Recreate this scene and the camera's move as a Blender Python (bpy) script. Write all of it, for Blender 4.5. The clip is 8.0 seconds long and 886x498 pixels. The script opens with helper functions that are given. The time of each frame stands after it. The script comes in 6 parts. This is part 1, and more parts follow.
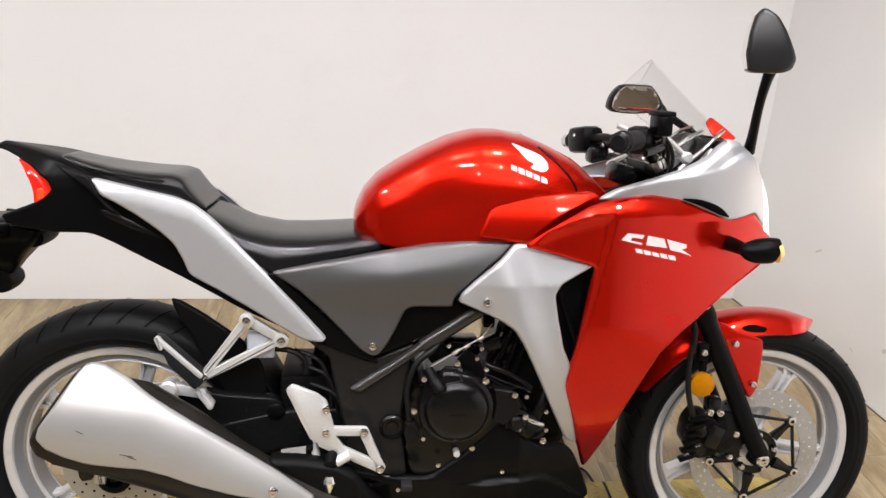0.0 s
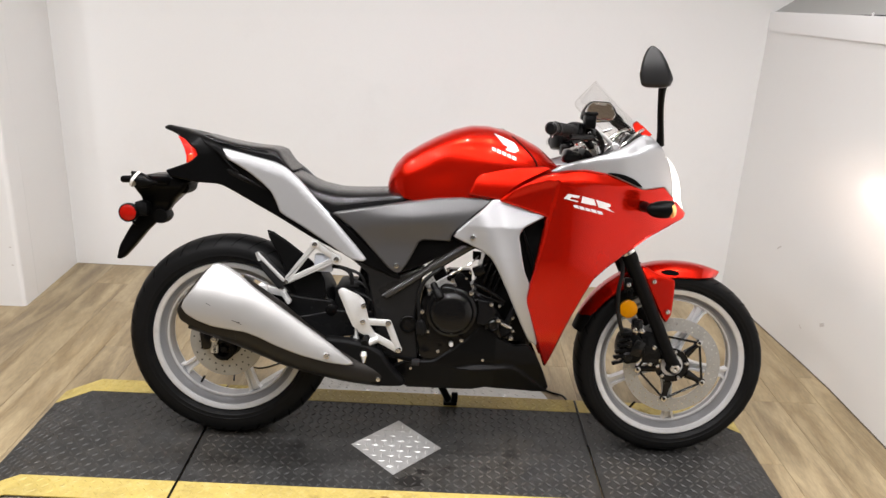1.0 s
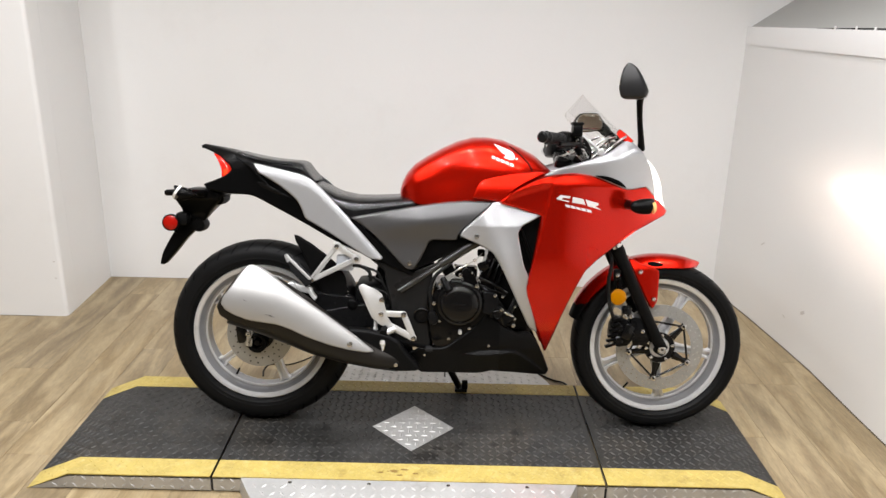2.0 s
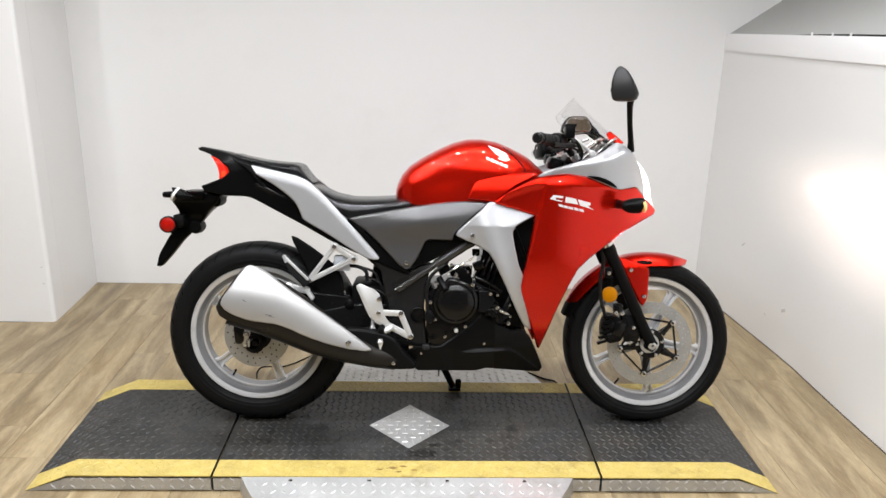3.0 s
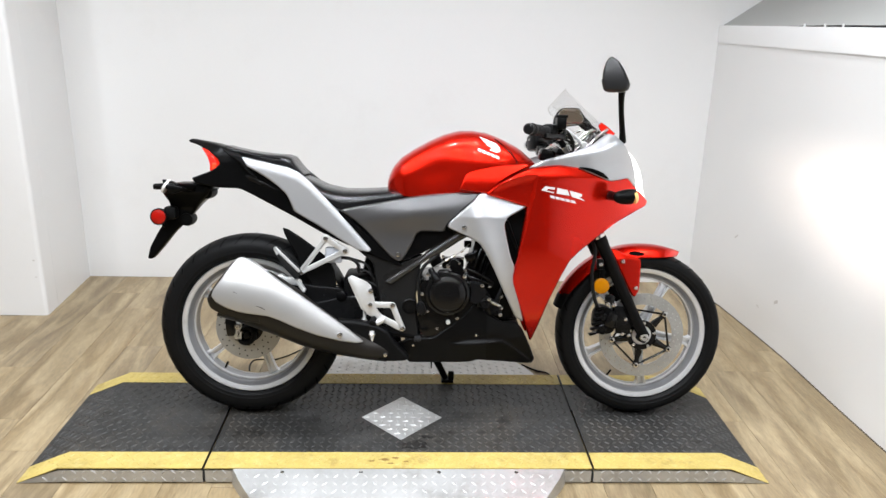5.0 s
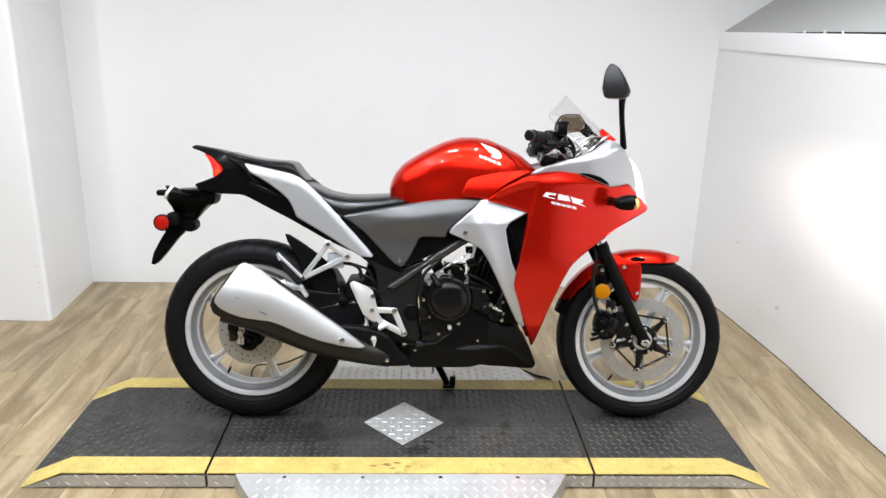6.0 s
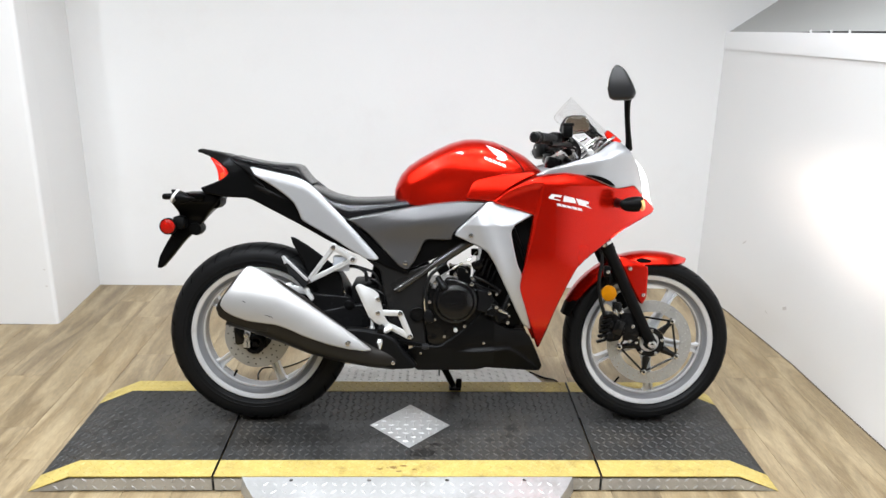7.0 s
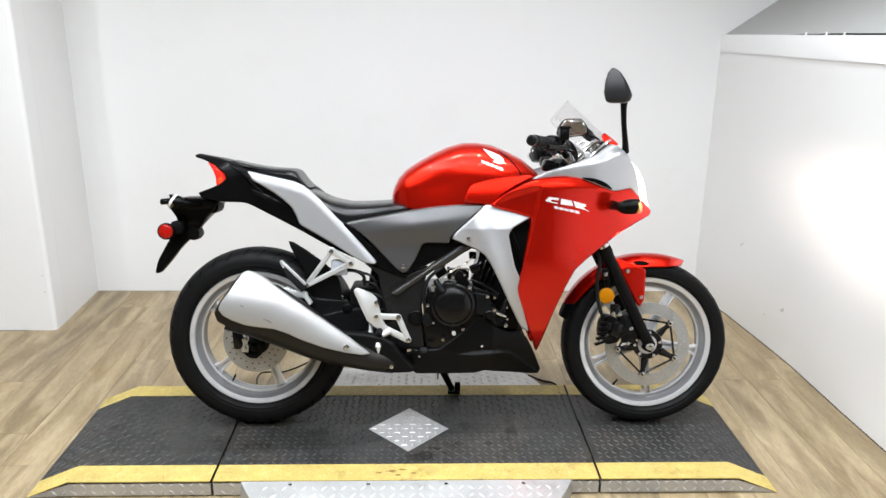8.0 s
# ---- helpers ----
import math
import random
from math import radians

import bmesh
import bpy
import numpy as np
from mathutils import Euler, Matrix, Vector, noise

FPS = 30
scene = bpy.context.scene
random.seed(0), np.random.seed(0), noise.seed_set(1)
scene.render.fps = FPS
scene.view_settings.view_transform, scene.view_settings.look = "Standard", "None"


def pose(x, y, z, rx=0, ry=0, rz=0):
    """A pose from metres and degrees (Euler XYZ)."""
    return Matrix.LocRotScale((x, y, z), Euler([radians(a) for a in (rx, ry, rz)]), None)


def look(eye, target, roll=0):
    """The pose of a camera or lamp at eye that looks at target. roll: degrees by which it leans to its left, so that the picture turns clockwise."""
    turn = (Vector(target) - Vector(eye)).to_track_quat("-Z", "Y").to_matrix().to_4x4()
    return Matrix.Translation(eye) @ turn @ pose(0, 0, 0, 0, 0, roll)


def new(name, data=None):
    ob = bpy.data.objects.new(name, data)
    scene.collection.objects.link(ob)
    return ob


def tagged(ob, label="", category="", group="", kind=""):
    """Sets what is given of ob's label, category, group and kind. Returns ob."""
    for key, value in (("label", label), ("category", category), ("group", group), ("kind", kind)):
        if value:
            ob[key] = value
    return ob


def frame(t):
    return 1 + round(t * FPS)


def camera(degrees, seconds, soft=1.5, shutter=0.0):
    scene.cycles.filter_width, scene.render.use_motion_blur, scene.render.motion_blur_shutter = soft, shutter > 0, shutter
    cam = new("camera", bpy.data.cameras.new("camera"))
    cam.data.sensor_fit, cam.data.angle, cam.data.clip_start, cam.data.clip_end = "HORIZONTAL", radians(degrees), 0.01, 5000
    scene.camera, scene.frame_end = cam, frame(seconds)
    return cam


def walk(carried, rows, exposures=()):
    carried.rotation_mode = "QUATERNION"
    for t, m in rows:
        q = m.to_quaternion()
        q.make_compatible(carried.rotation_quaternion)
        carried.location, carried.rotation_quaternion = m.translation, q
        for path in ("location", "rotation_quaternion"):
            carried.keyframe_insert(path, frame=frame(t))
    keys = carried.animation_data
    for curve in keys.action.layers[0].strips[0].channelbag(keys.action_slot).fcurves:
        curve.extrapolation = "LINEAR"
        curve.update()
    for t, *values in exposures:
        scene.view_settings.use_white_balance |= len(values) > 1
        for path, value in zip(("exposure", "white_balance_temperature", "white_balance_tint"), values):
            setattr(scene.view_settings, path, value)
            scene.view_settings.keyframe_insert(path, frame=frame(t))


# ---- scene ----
cam = camera(60.2, 8.0)
PATH = [
    (0, (-0.041, -1.258, 1.374), (0.173, 0.58, 0.616), 2.9),
    (0.3, (-0.023, -1.538, 1.393), (0.174, 0.319, 0.678), 1.8),
    (0.5, (-0.007, -1.693, 1.407), (0.12, 0.165, 0.676), 0.5),
    (0.7, (0.013, -1.832, 1.419), (0.098, 0.037, 0.714), 0.4),
    (1, (0.086, -2.017, 1.425), (0.111, -0.132, 0.757), 3.0),
    (1.5, (0.094, -2.21, 1.443), (0.119, -0.316, 0.802), 2.0),
    (1.7, (0.095, -2.25, 1.459), (0.089, -0.354, 0.824), 1.3),
    (3, (0.013, -2.345, 1.441), (0.084, -0.439, 0.84), 1.5),
    (3.5, (0.011, -2.339, 1.44), (0.082, -0.435, 0.832), 1.7),
    (4, (0.019, -2.337, 1.439), (0.072, -0.433, 0.828), 1.3),
    (4.5, (0.028, -2.339, 1.431), (0.109, -0.439, 0.812), 1.5),
    (6, (0.031, -2.357, 1.436), (0.105, -0.451, 0.835), 1.4),
    (6.5, (0.033, -2.353, 1.44), (0.098, -0.449, 0.83), 1.5),
    (7, (0.033, -2.352, 1.441), (0.091, -0.445, 0.841), 1.0),
    (7.5, (0.037, -2.354, 1.442), (0.096, -0.446, 0.847), 0.6),
    (8, (0.035, -2.357, 1.439), (0.097, -0.446, 0.85), 0.7),
]
EXPOSURES = [(0.0, -0.02, 6800, 14), (1.5, -0.10, 6850, 12), (3.0, -0.05, 6550, 10), (4.5, 0.04, 6400, 9), (6.0, 0.11, 6300, 9), (8.0, 0.12, 6300, 8)]
walk(cam, [(t, look(eye, target, roll)) for t, eye, target, roll in PATH], EXPOSURES)

# ---- light ----
world = bpy.data.worlds.new("room_world")
scene.world = world
world.use_nodes = True
world.node_tree.nodes["Background"].inputs[0].default_value = (0.9, 0.95, 1.0, 1)
world.node_tree.nodes["Background"].inputs[1].default_value = 0.05


def area_lamp(name, place, target, size, watts, colour):
    data = bpy.data.lights.new(name, "AREA")
    data.shape, data.size, data.energy, data.color, data.spread = "DISK", size, watts, colour, radians(152)
    ob = new(name, data)
    ob.matrix_world = look(place, target)
    return ob


# three rows of ceiling lamps over the front of the bay, as the paint's small highlights show
for lx in (-1.95, -1.15, -0.35, 0.45, 1.25):
    for ly in (-2.3, -1.2, -0.1):
        area_lamp("ceiling_lamp", (lx, ly, 2.72), (lx, ly + 0.1, 0), 0.085, 13.3, (0.925, 0.95, 1.0))

# the motorcycle's lit headlight, thrown on the side wall
beam = bpy.data.lights.new("headlight_beam", "SPOT")
beam.energy, beam.spot_size, beam.spot_blend, beam.shadow_soft_size, beam.color = 50, radians(50), 1.0, 0.04, (1.0, 0.97, 0.92)
new("headlight_beam", beam).matrix_world = look((0.90, 0.2, 0.87), (1.63, 0.19, 0.785)) @ Matrix.Diagonal((1.7, 0.27, 1, 1))
# added warm fill that brightens the side wall round the headlight's bright band
wall_fill = bpy.data.lights.new("warm_wall_fill", "SPOT")
wall_fill.energy, wall_fill.spot_size, wall_fill.spot_blend, wall_fill.shadow_soft_size, wall_fill.color = 17, radians(95), 1.0, 0.05, (1.0, 0.80, 0.68)
new("warm_wall_fill", wall_fill).matrix_world = look((0.90, 0.2, 0.87), (1.63, 0.16, 0.74)) @ Matrix.Diagonal((1.7, 0.42, 1, 1))


# ---- materials ----
def surface(name, base, rough=0.5, metal=0.0, var=0.12, scale=14.0, grain=0.06, grain_scale=220.0, bump=0.0,
            rough_var=0.12, coat=0.0, coat_rough=0.04, stretch=(1, 1, 1), spec=0.5):
    """A two-scale material: broad stains and fine grain in the colour, gloss and relief."""
    m = bpy.data.materials.new(name)
    m.use_nodes = True
    nt = m.node_tree
    b = nt.nodes["Principled BSDF"]
    co = nt.nodes.new("ShaderNodeTexCoord")
    mp = nt.nodes.new("ShaderNodeMapping")
    mp.inputs["Scale"].default_value = stretch
    nt.links.new(co.outputs["Object"], mp.inputs[0])
    outs = []
    for s, d in ((scale, 4), (grain_scale, 3)):
        n = nt.nodes.new("ShaderNodeTexNoise")
        n.inputs["Scale"].default_value, n.inputs["Detail"].default_value = s, d
        nt.links.new(mp.outputs[0], n.inputs["Vector"])
        outs.append(n.outputs[0])
    add = nt.nodes.new("ShaderNodeMath")
    add.operation = "MULTIPLY_ADD"
    add.inputs[1].default_value, add.inputs[2].default_value = var * 2, 1 - var
    nt.links.new(outs[0], add.inputs[0])
    add2 = nt.nodes.new("ShaderNodeMath")
    add2.operation = "MULTIPLY_ADD"
    add2.inputs[1].default_value, add2.inputs[2].default_value = grain * 2, 1 - grain
    nt.links.new(outs[1], add2.inputs[0])
    mul = nt.nodes.new("ShaderNodeMath")
    mul.operation = "MULTIPLY"
    nt.links.new(add.outputs[0], mul.inputs[0])
    nt.links.new(add2.outputs[0], mul.inputs[1])
    tint = nt.nodes.new("ShaderNodeVectorMath")
    tint.operation = "SCALE"
    tint.inputs[0].default_value = base
    nt.links.new(mul.outputs[0], tint.inputs["Scale"])
    nt.links.new(tint.outputs[0], b.inputs["Base Color"])
    ro = nt.nodes.new("ShaderNodeMath")
    ro.operation = "MULTIPLY_ADD"
    ro.inputs[1].default_value, ro.inputs[2].default_value = rough_var * 2 * rough, rough * (1 - rough_var)
    nt.links.new(outs[0], ro.inputs[0])
    nt.links.new(ro.outputs[0], b.inputs["Roughness"])
    b.inputs["Metallic"].default_value = metal
    b.inputs["Specular IOR Level"].default_value = spec
    b.inputs["Coat Weight"].default_value, b.inputs["Coat Roughness"].default_value = coat, coat_rough
    if bump:
        bp = nt.nodes.new("ShaderNodeBump")
        bp.inputs["Strength"].default_value, bp.inputs["Distance"].default_value = bump, 0.002
        nt.links.new(outs[1], bp.inputs["Height"])
        nt.links.new(bp.outputs[0], b.inputs["Normal"])
    return m


def clear(name, tint, rough=0.02, gloss=0.08):
    """A thin clear sheet: light goes straight through, and its gloss grows at a slant."""
    m = bpy.data.materials.new(name)
    m.use_nodes = True
    nt = m.node_tree
    nt.nodes.remove(nt.nodes["Principled BSDF"])
    see = nt.nodes.new("ShaderNodeBsdfTransparent")
    see.inputs[0].default_value = (*tint, 1)
    shine = nt.nodes.new("ShaderNodeBsdfGlossy")
    shine.inputs["Roughness"].default_value = rough
    fres = nt.nodes.new("ShaderNodeLayerWeight")
    fres.inputs["Blend"].default_value = 0.25
    weak = nt.nodes.new("ShaderNodeMath")
    weak.operation = "MULTIPLY"
    weak.inputs[1].default_value = gloss
    nt.links.new(fres.outputs["Facing"], weak.inputs[0])
    mix = nt.nodes.new("ShaderNodeMixShader")
    nt.links.new(weak.outputs[0], mix.inputs[0])
    nt.links.new(see.outputs[0], mix.inputs[1])
    nt.links.new(shine.outputs[0], mix.inputs[2])
    nt.links.new(mix.outputs[0], nt.nodes["Material Output"].inputs[0])
    return m


def glowing(name, base, light, strength, rough=0.15):
    m = surface(name, base, rough, coat=0.6, var=0.1)
    b = m.node_tree.nodes["Principled BSDF"]
    b.inputs["Emission Color"].default_value = (*light, 1)
    b.inputs["Emission Strength"].default_value = strength
    return m


def wood_floor():
    m = surface("vinyl_plank", (1, 1, 1), 0.42, var=0.26, scale=2.0, grain=0.36, grain_scale=20, bump=0.05, stretch=(9, 1.5, 4))
    nt = m.node_tree
    b = nt.nodes["Principled BSDF"]
    info = nt.nodes.new("ShaderNodeObjectInfo")
    ramp = nt.nodes.new("ShaderNodeValToRGB")
    ramp.color_ramp.elements[0].color = (0.171, 0.123, 0.063, 1)
    ramp.color_ramp.elements[1].color = (0.257, 0.190, 0.100, 1)
    for at, c in ((0.25, (0.234, 0.169, 0.086, 1)), (0.5, (0.184, 0.136, 0.076, 1)), (0.75, (0.225, 0.163, 0.083, 1))):
        ramp.color_ramp.elements.new(at).color = c
    nt.links.new(info.outputs["Random"], ramp.inputs[0])
    old = b.inputs["Base Color"].links[0].from_socket
    # every plank reads another stretch of the grain
    place = nt.nodes.new("ShaderNodeVectorMath")
    place.operation = "ADD"
    far = nt.nodes.new("ShaderNodeMath")
    far.operation = "MULTIPLY"
    far.inputs[1].default_value = 50.0
    nt.links.new(info.outputs["Random"], far.inputs[0])
    coords = [n for n in nt.nodes if n.type == "TEX_COORD"][0]
    mapping = [n for n in nt.nodes if n.type == "MAPPING"][0]
    nt.links.new(coords.outputs["Object"], place.inputs[0])
    nt.links.new(far.outputs[0], place.inputs[1])
    nt.links.new(place.outputs[0], mapping.inputs[0])
    # pale, smeared figure across the grain
    fig = nt.nodes.new("ShaderNodeTexNoise")
    fig.inputs["Scale"].default_value, fig.inputs["Detail"].default_value, fig.inputs["Distortion"].default_value = 1.4, 5, 1.2
    nt.links.new(mapping.outputs[0], fig.inputs["Vector"])
    cut = nt.nodes.new("ShaderNodeValToRGB")
    cut.color_ramp.elements[0].position, cut.color_ramp.elements[1].position = 0.36, 0.66
    nt.links.new(fig.outputs[0], cut.inputs[0])
    pale = nt.nodes.new("ShaderNodeMix")
    pale.data_type = "RGBA"
    pale.inputs["B"].default_value = (0.396, 0.313, 0.187, 1)
    fac = nt.nodes.new("ShaderNodeMath")
    fac.operation = "MULTIPLY"
    fac.inputs[1].default_value = 0.78
    nt.links.new(cut.outputs[0], fac.inputs[0])
    nt.links.new(fac.outputs[0], pale.inputs["Factor"])
    nt.links.new(ramp.outputs[0], pale.inputs["A"])
    mix = nt.nodes.new("ShaderNodeMix")
    mix.data_type, mix.blend_type = "RGBA", "MULTIPLY"
    mix.inputs["Factor"].default_value = 1.0
    nt.links.new(pale.outputs["Result"], mix.inputs["A"])
    nt.links.new(old, mix.inputs["B"])
    nt.links.new(mix.outputs["Result"], b.inputs["Base Color"])
    return m


M_WALL = surface("white_wall_paint", (0.80, 0.80, 0.795), 0.33, var=0.025, scale=1.3, grain=0.012, grain_scale=160, bump=0.06)
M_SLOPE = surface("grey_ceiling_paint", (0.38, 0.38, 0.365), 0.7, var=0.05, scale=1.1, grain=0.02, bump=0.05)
# dark colour of unseen walls, chosen to cut front fill and deepen the blacks
M_UNSEENDARK = surface("unseen_dark_wall", (0.10, 0.095, 0.09), 0.7, var=0.1, scale=1.0, grain=0.03, bump=0.05)
# tan of an unseen wall, picked for what the left mirror reflects
M_UNSEENTAN = surface("unseen_tan_wall", (0.34, 0.28, 0.22), 0.7, var=0.08, scale=1.0, grain=0.03, bump=0.05)
M_TRIM = surface("white_trim_paint", (0.82, 0.82, 0.82), 0.38, var=0.02, scale=2, grain=0.01)
M_DARKGAP = surface("dark_shadow_gap", (0.02, 0.02, 0.02), 0.8)
M_SUBFLOOR = surface("floor_underlay", (0.10, 0.08, 0.06), 0.9)
M_WOOD = wood_floor()
M_SCUFF = surface("wall_scuff", (0.60, 0.58, 0.56), 0.7)
M_PLATE = surface("black_tread_plate", (0.0235, 0.0232, 0.0222), 0.42, spec=0.24, var=0.45, scale=5, grain=0.25, grain_scale=60, bump=0.15, rough_var=0.3)
M_LUG = surface("worn_black_lug", (0.041, 0.0400, 0.0380), 0.45, spec=0.35, var=0.45, scale=5, grain=0.3, grain_scale=90, rough_var=0.3)
M_YELLOW = surface("yellow_edge_paint", (0.47, 0.36, 0.10), 0.50, var=0.30, scale=9, grain=0.22, grain_scale=120, bump=0.1)
M_DIRTY = surface("trodden_yellow_paint", (0.38, 0.285, 0.07), 0.50, var=0.35, scale=6, grain=0.3, grain_scale=90, bump=0.1)
M_ALU = surface("bright_tread_aluminium", (0.48, 0.48, 0.472), 0.38, metal=0.55, var=0.14, scale=8, grain=0.1, grain_scale=90, bump=0.08, rough_var=0.25)
M_ALULUG = surface("polished_lug", (0.58, 0.58, 0.57), 0.42, metal=0.45, var=0.1, scale=9, grain=0.06)
M_RED = surface("candy_red_paint", (0.58, 0.0088, 0.0016), 0.27, metal=0.78, spec=0.15, var=0.03, scale=3, grain=0.07, grain_scale=900, coat=0.45, coat_rough=0.012, rough_var=0.05)
M_SILVER = surface("silver_body_paint", (0.42, 0.425, 0.435), 0.36, metal=0.55, var=0.03, scale=4, grain=0.08, grain_scale=900, coat=0.25, coat_rough=0.15, rough_var=0.06)
M_GREY = surface("gunmetal_matte_plastic", (0.094, 0.093, 0.095), 0.34, metal=0.55, spec=0.4, var=0.06, scale=6, grain=0.1, grain_scale=700, rough_var=0.1)
M_BLACK = surface("black_plastic", (0.0024, 0.0024, 0.0025), 0.30, spec=0.085, var=0.2, scale=9, grain=0.15, grain_scale=400, bump=0.1)
M_MATTE = surface("matte_black_plastic", (0.0034, 0.0034, 0.0035), 0.48, spec=0.085, var=0.2, scale=9, grain=0.2, grain_scale=500, bump=0.15)
M_ENGINE = surface("black_engine_paint", (0.0040, 0.0039, 0.0039), 0.20, spec=0.27, var=0.2, scale=12, grain=0.15, grain_scale=500, bump=0.08)
M_RAIL = surface("satin_charcoal_tube", (0.050, 0.048, 0.046), 0.22, metal=0.55, spec=0.5, var=0.12, scale=10, grain=0.12, grain_scale=500)
M_BELLY = surface("satin_black_fairing", (0.0032, 0.0031, 0.0031), 0.33, spec=0.10, var=0.15, scale=9, grain=0.12, grain_scale=400, bump=0.06)
M_STEELPAINT = surface("charcoal_steel_paint", (0.0060, 0.0060, 0.0063), 0.27, metal=0.08, spec=0.15, var=0.15, scale=8, grain=0.12, grain_scale=500)
M_SEAT = surface("black_seat_vinyl", (0.006, 0.006, 0.0065), 0.22, spec=0.38, var=0.15, scale=10, grain=0.2, grain_scale=600, bump=0.12)
M_RUBBER = surface("tyre_rubber", (0.0052, 0.0052, 0.0053), 0.48, spec=0.10, var=0.25, scale=10, grain=0.18, grain_scale=260, bump=0.12)
M_GROOVE = surface("tyre_groove", (0.0018, 0.0018, 0.0018), 0.8, spec=0.04)
M_RIM = surface("silver_wheel_paint", (0.66, 0.665, 0.675), 0.36, metal=0.55, var=0.06, scale=16, grain=0.06, grain_scale=500, coat=0.15, coat_rough=0.2)
# the rim's silver darkened to carry the shade of its recessed channel
M_RIMSHADE = surface("shaded_silver_wheel_paint", (0.30, 0.302, 0.31), 0.36, metal=0.6, var=0.10, scale=16, grain=0.08, grain_scale=400)
M_CAST = surface("cast_aluminium", (0.60, 0.60, 0.59), 0.42, metal=0.45, var=0.1, scale=14, grain=0.08, bump=0.06)
M_DISC = surface("ground_steel_rotor", (0.40, 0.40, 0.385), 0.34, metal=0.7, var=0.14, scale=20, grain=0.15, grain_scale=300, rough_var=0.3)
M_CHROME = surface("bright_steel", (0.72, 0.72, 0.72), 0.18, metal=1.0, var=0.06, scale=30)
M_MUFFLER = surface("satin_muffler_aluminium", (0.42, 0.418, 0.412), 0.40, metal=0.6, var=0.07, scale=7, grain=0.06, grain_scale=500, bump=0.04, stretch=(1, 1, 2))
M_PIPE = surface("heat_stained_black_steel", (0.017, 0.0150, 0.013), 0.40, metal=0.35, spec=0.2, var=0.35, scale=9, grain=0.15, grain_scale=200)
M_AMBER = surface("amber_reflector", (0.40, 0.150, 0.000), 0.3, spec=0.1, coat=0.12, var=0.14, scale=60, grain=0.15, grain_scale=320, bump=0.3)
M_REFLECT = surface("red_reflector", (0.32, 0.006, 0.003), 0.2, spec=0.2, coat=0.3, var=0.14, scale=60, grain=0.15, grain_scale=320, bump=0.3)
M_TAIL = glowing("lit_red_tail_lens", (0.36, 0.005, 0.003), (1.0, 0.035, 0.015), 0.55)
M_TAILGLOW = glowing("lit_orange_red_lens", (0.45, 0.02, 0.005), (1.0, 0.09, 0.02), 0.8)
M_PARK = glowing("lit_amber_marker", (0.75, 0.48, 0.16), (1.0, 0.55, 0.16), 0.30)
M_HEAD = glowing("lit_headlight_lens", (0.9, 0.9, 0.88), (1.0, 0.98, 0.94), 1.8)
M_LENS = surface("clear_signal_lens", (0.70, 0.69, 0.66), 0.12, coat=0.7, var=0.08)
M_SCREEN = clear("clear_windscreen", (0.98, 0.98, 0.98), 0.03, 0.14)
M_SCREENEDGE = clear("screen_edge_plastic", (0.95, 0.945, 0.935), 0.1)
M_MIRROR = surface("mirror_glass", (0.86, 0.85, 0.83), 0.02, metal=1.0, var=0.0, grain=0.0)
M_MIRRORBACK = surface("mirror_shell_plastic", (0.010, 0.010, 0.0105), 0.33, spec=0.45, var=0.15, scale=20, grain=0.1, grain_scale=500)
M_DIAL = surface("dark_dial", (0.02, 0.02, 0.022), 0.15, coat=0.5)
M_STAIN = surface("oil_stain", (0.010, 0.009, 0.008), 0.35, var=0.3, scale=30)
M_SCRAPE = surface("brown_scuff", (0.22, 0.13, 0.03), 0.6, var=0.4, scale=60)
M_DECAL = surface("white_decal", (0.66, 0.65, 0.64), 0.3, coat=0.6, var=0.03)
M_RADIATOR = surface("radiator_core", (0.012, 0.012, 0.013), 0.5, metal=0.3, var=0.2, scale=30, bump=0.3, grain_scale=600)
M_PEG = surface("peg_rubber", (0.012, 0.012, 0.0125), 0.6, spec=0.25, var=0.2, bump=0.2)
M_CABLE = surface("black_cable", (0.0055, 0.0055, 0.0055), 0.42, spec=0.2)
M_BOTTLE = surface("pale_bottle_plastic", (0.42, 0.445, 0.485), 0.35, var=0.1, scale=20, grain=0.05)
M_WEB = surface("satin_frame_paint", (0.0135, 0.0132, 0.0130), 0.28, metal=0.2, spec=0.24, var=0.15, scale=10, grain=0.12, grain_scale=500)


def grime(m, colour, scale, lo, hi, amount):
    """Dust and stains in patches of their own over a material's colour."""
    nt = m.node_tree
    b = nt.nodes["Principled BSDF"]
    old = b.inputs["Base Color"].links[0].from_socket
    co = nt.nodes.new("ShaderNodeTexCoord")
    n = nt.nodes.new("ShaderNodeTexNoise")
    n.inputs["Scale"].default_value, n.inputs["Detail"].default_value, n.inputs["Roughness"].default_value = scale, 8, 0.68
    nt.links.new(co.outputs["Object"], n.inputs["Vector"])
    rng_map = nt.nodes.new("ShaderNodeMapRange")
    rng_map.inputs["From Min"].default_value, rng_map.inputs["From Max"].default_value, rng_map.inputs["To Max"].default_value = lo, hi, amount
    nt.links.new(n.outputs[0], rng_map.inputs["Value"])
    mix = nt.nodes.new("ShaderNodeMix")
    mix.data_type = "RGBA"
    mix.inputs["B"].default_value = (*colour, 1)
    nt.links.new(rng_map.outputs[0], mix.inputs["Factor"])
    nt.links.new(old, mix.inputs["A"])
    nt.links.new(mix.outputs["Result"], b.inputs["Base Color"])


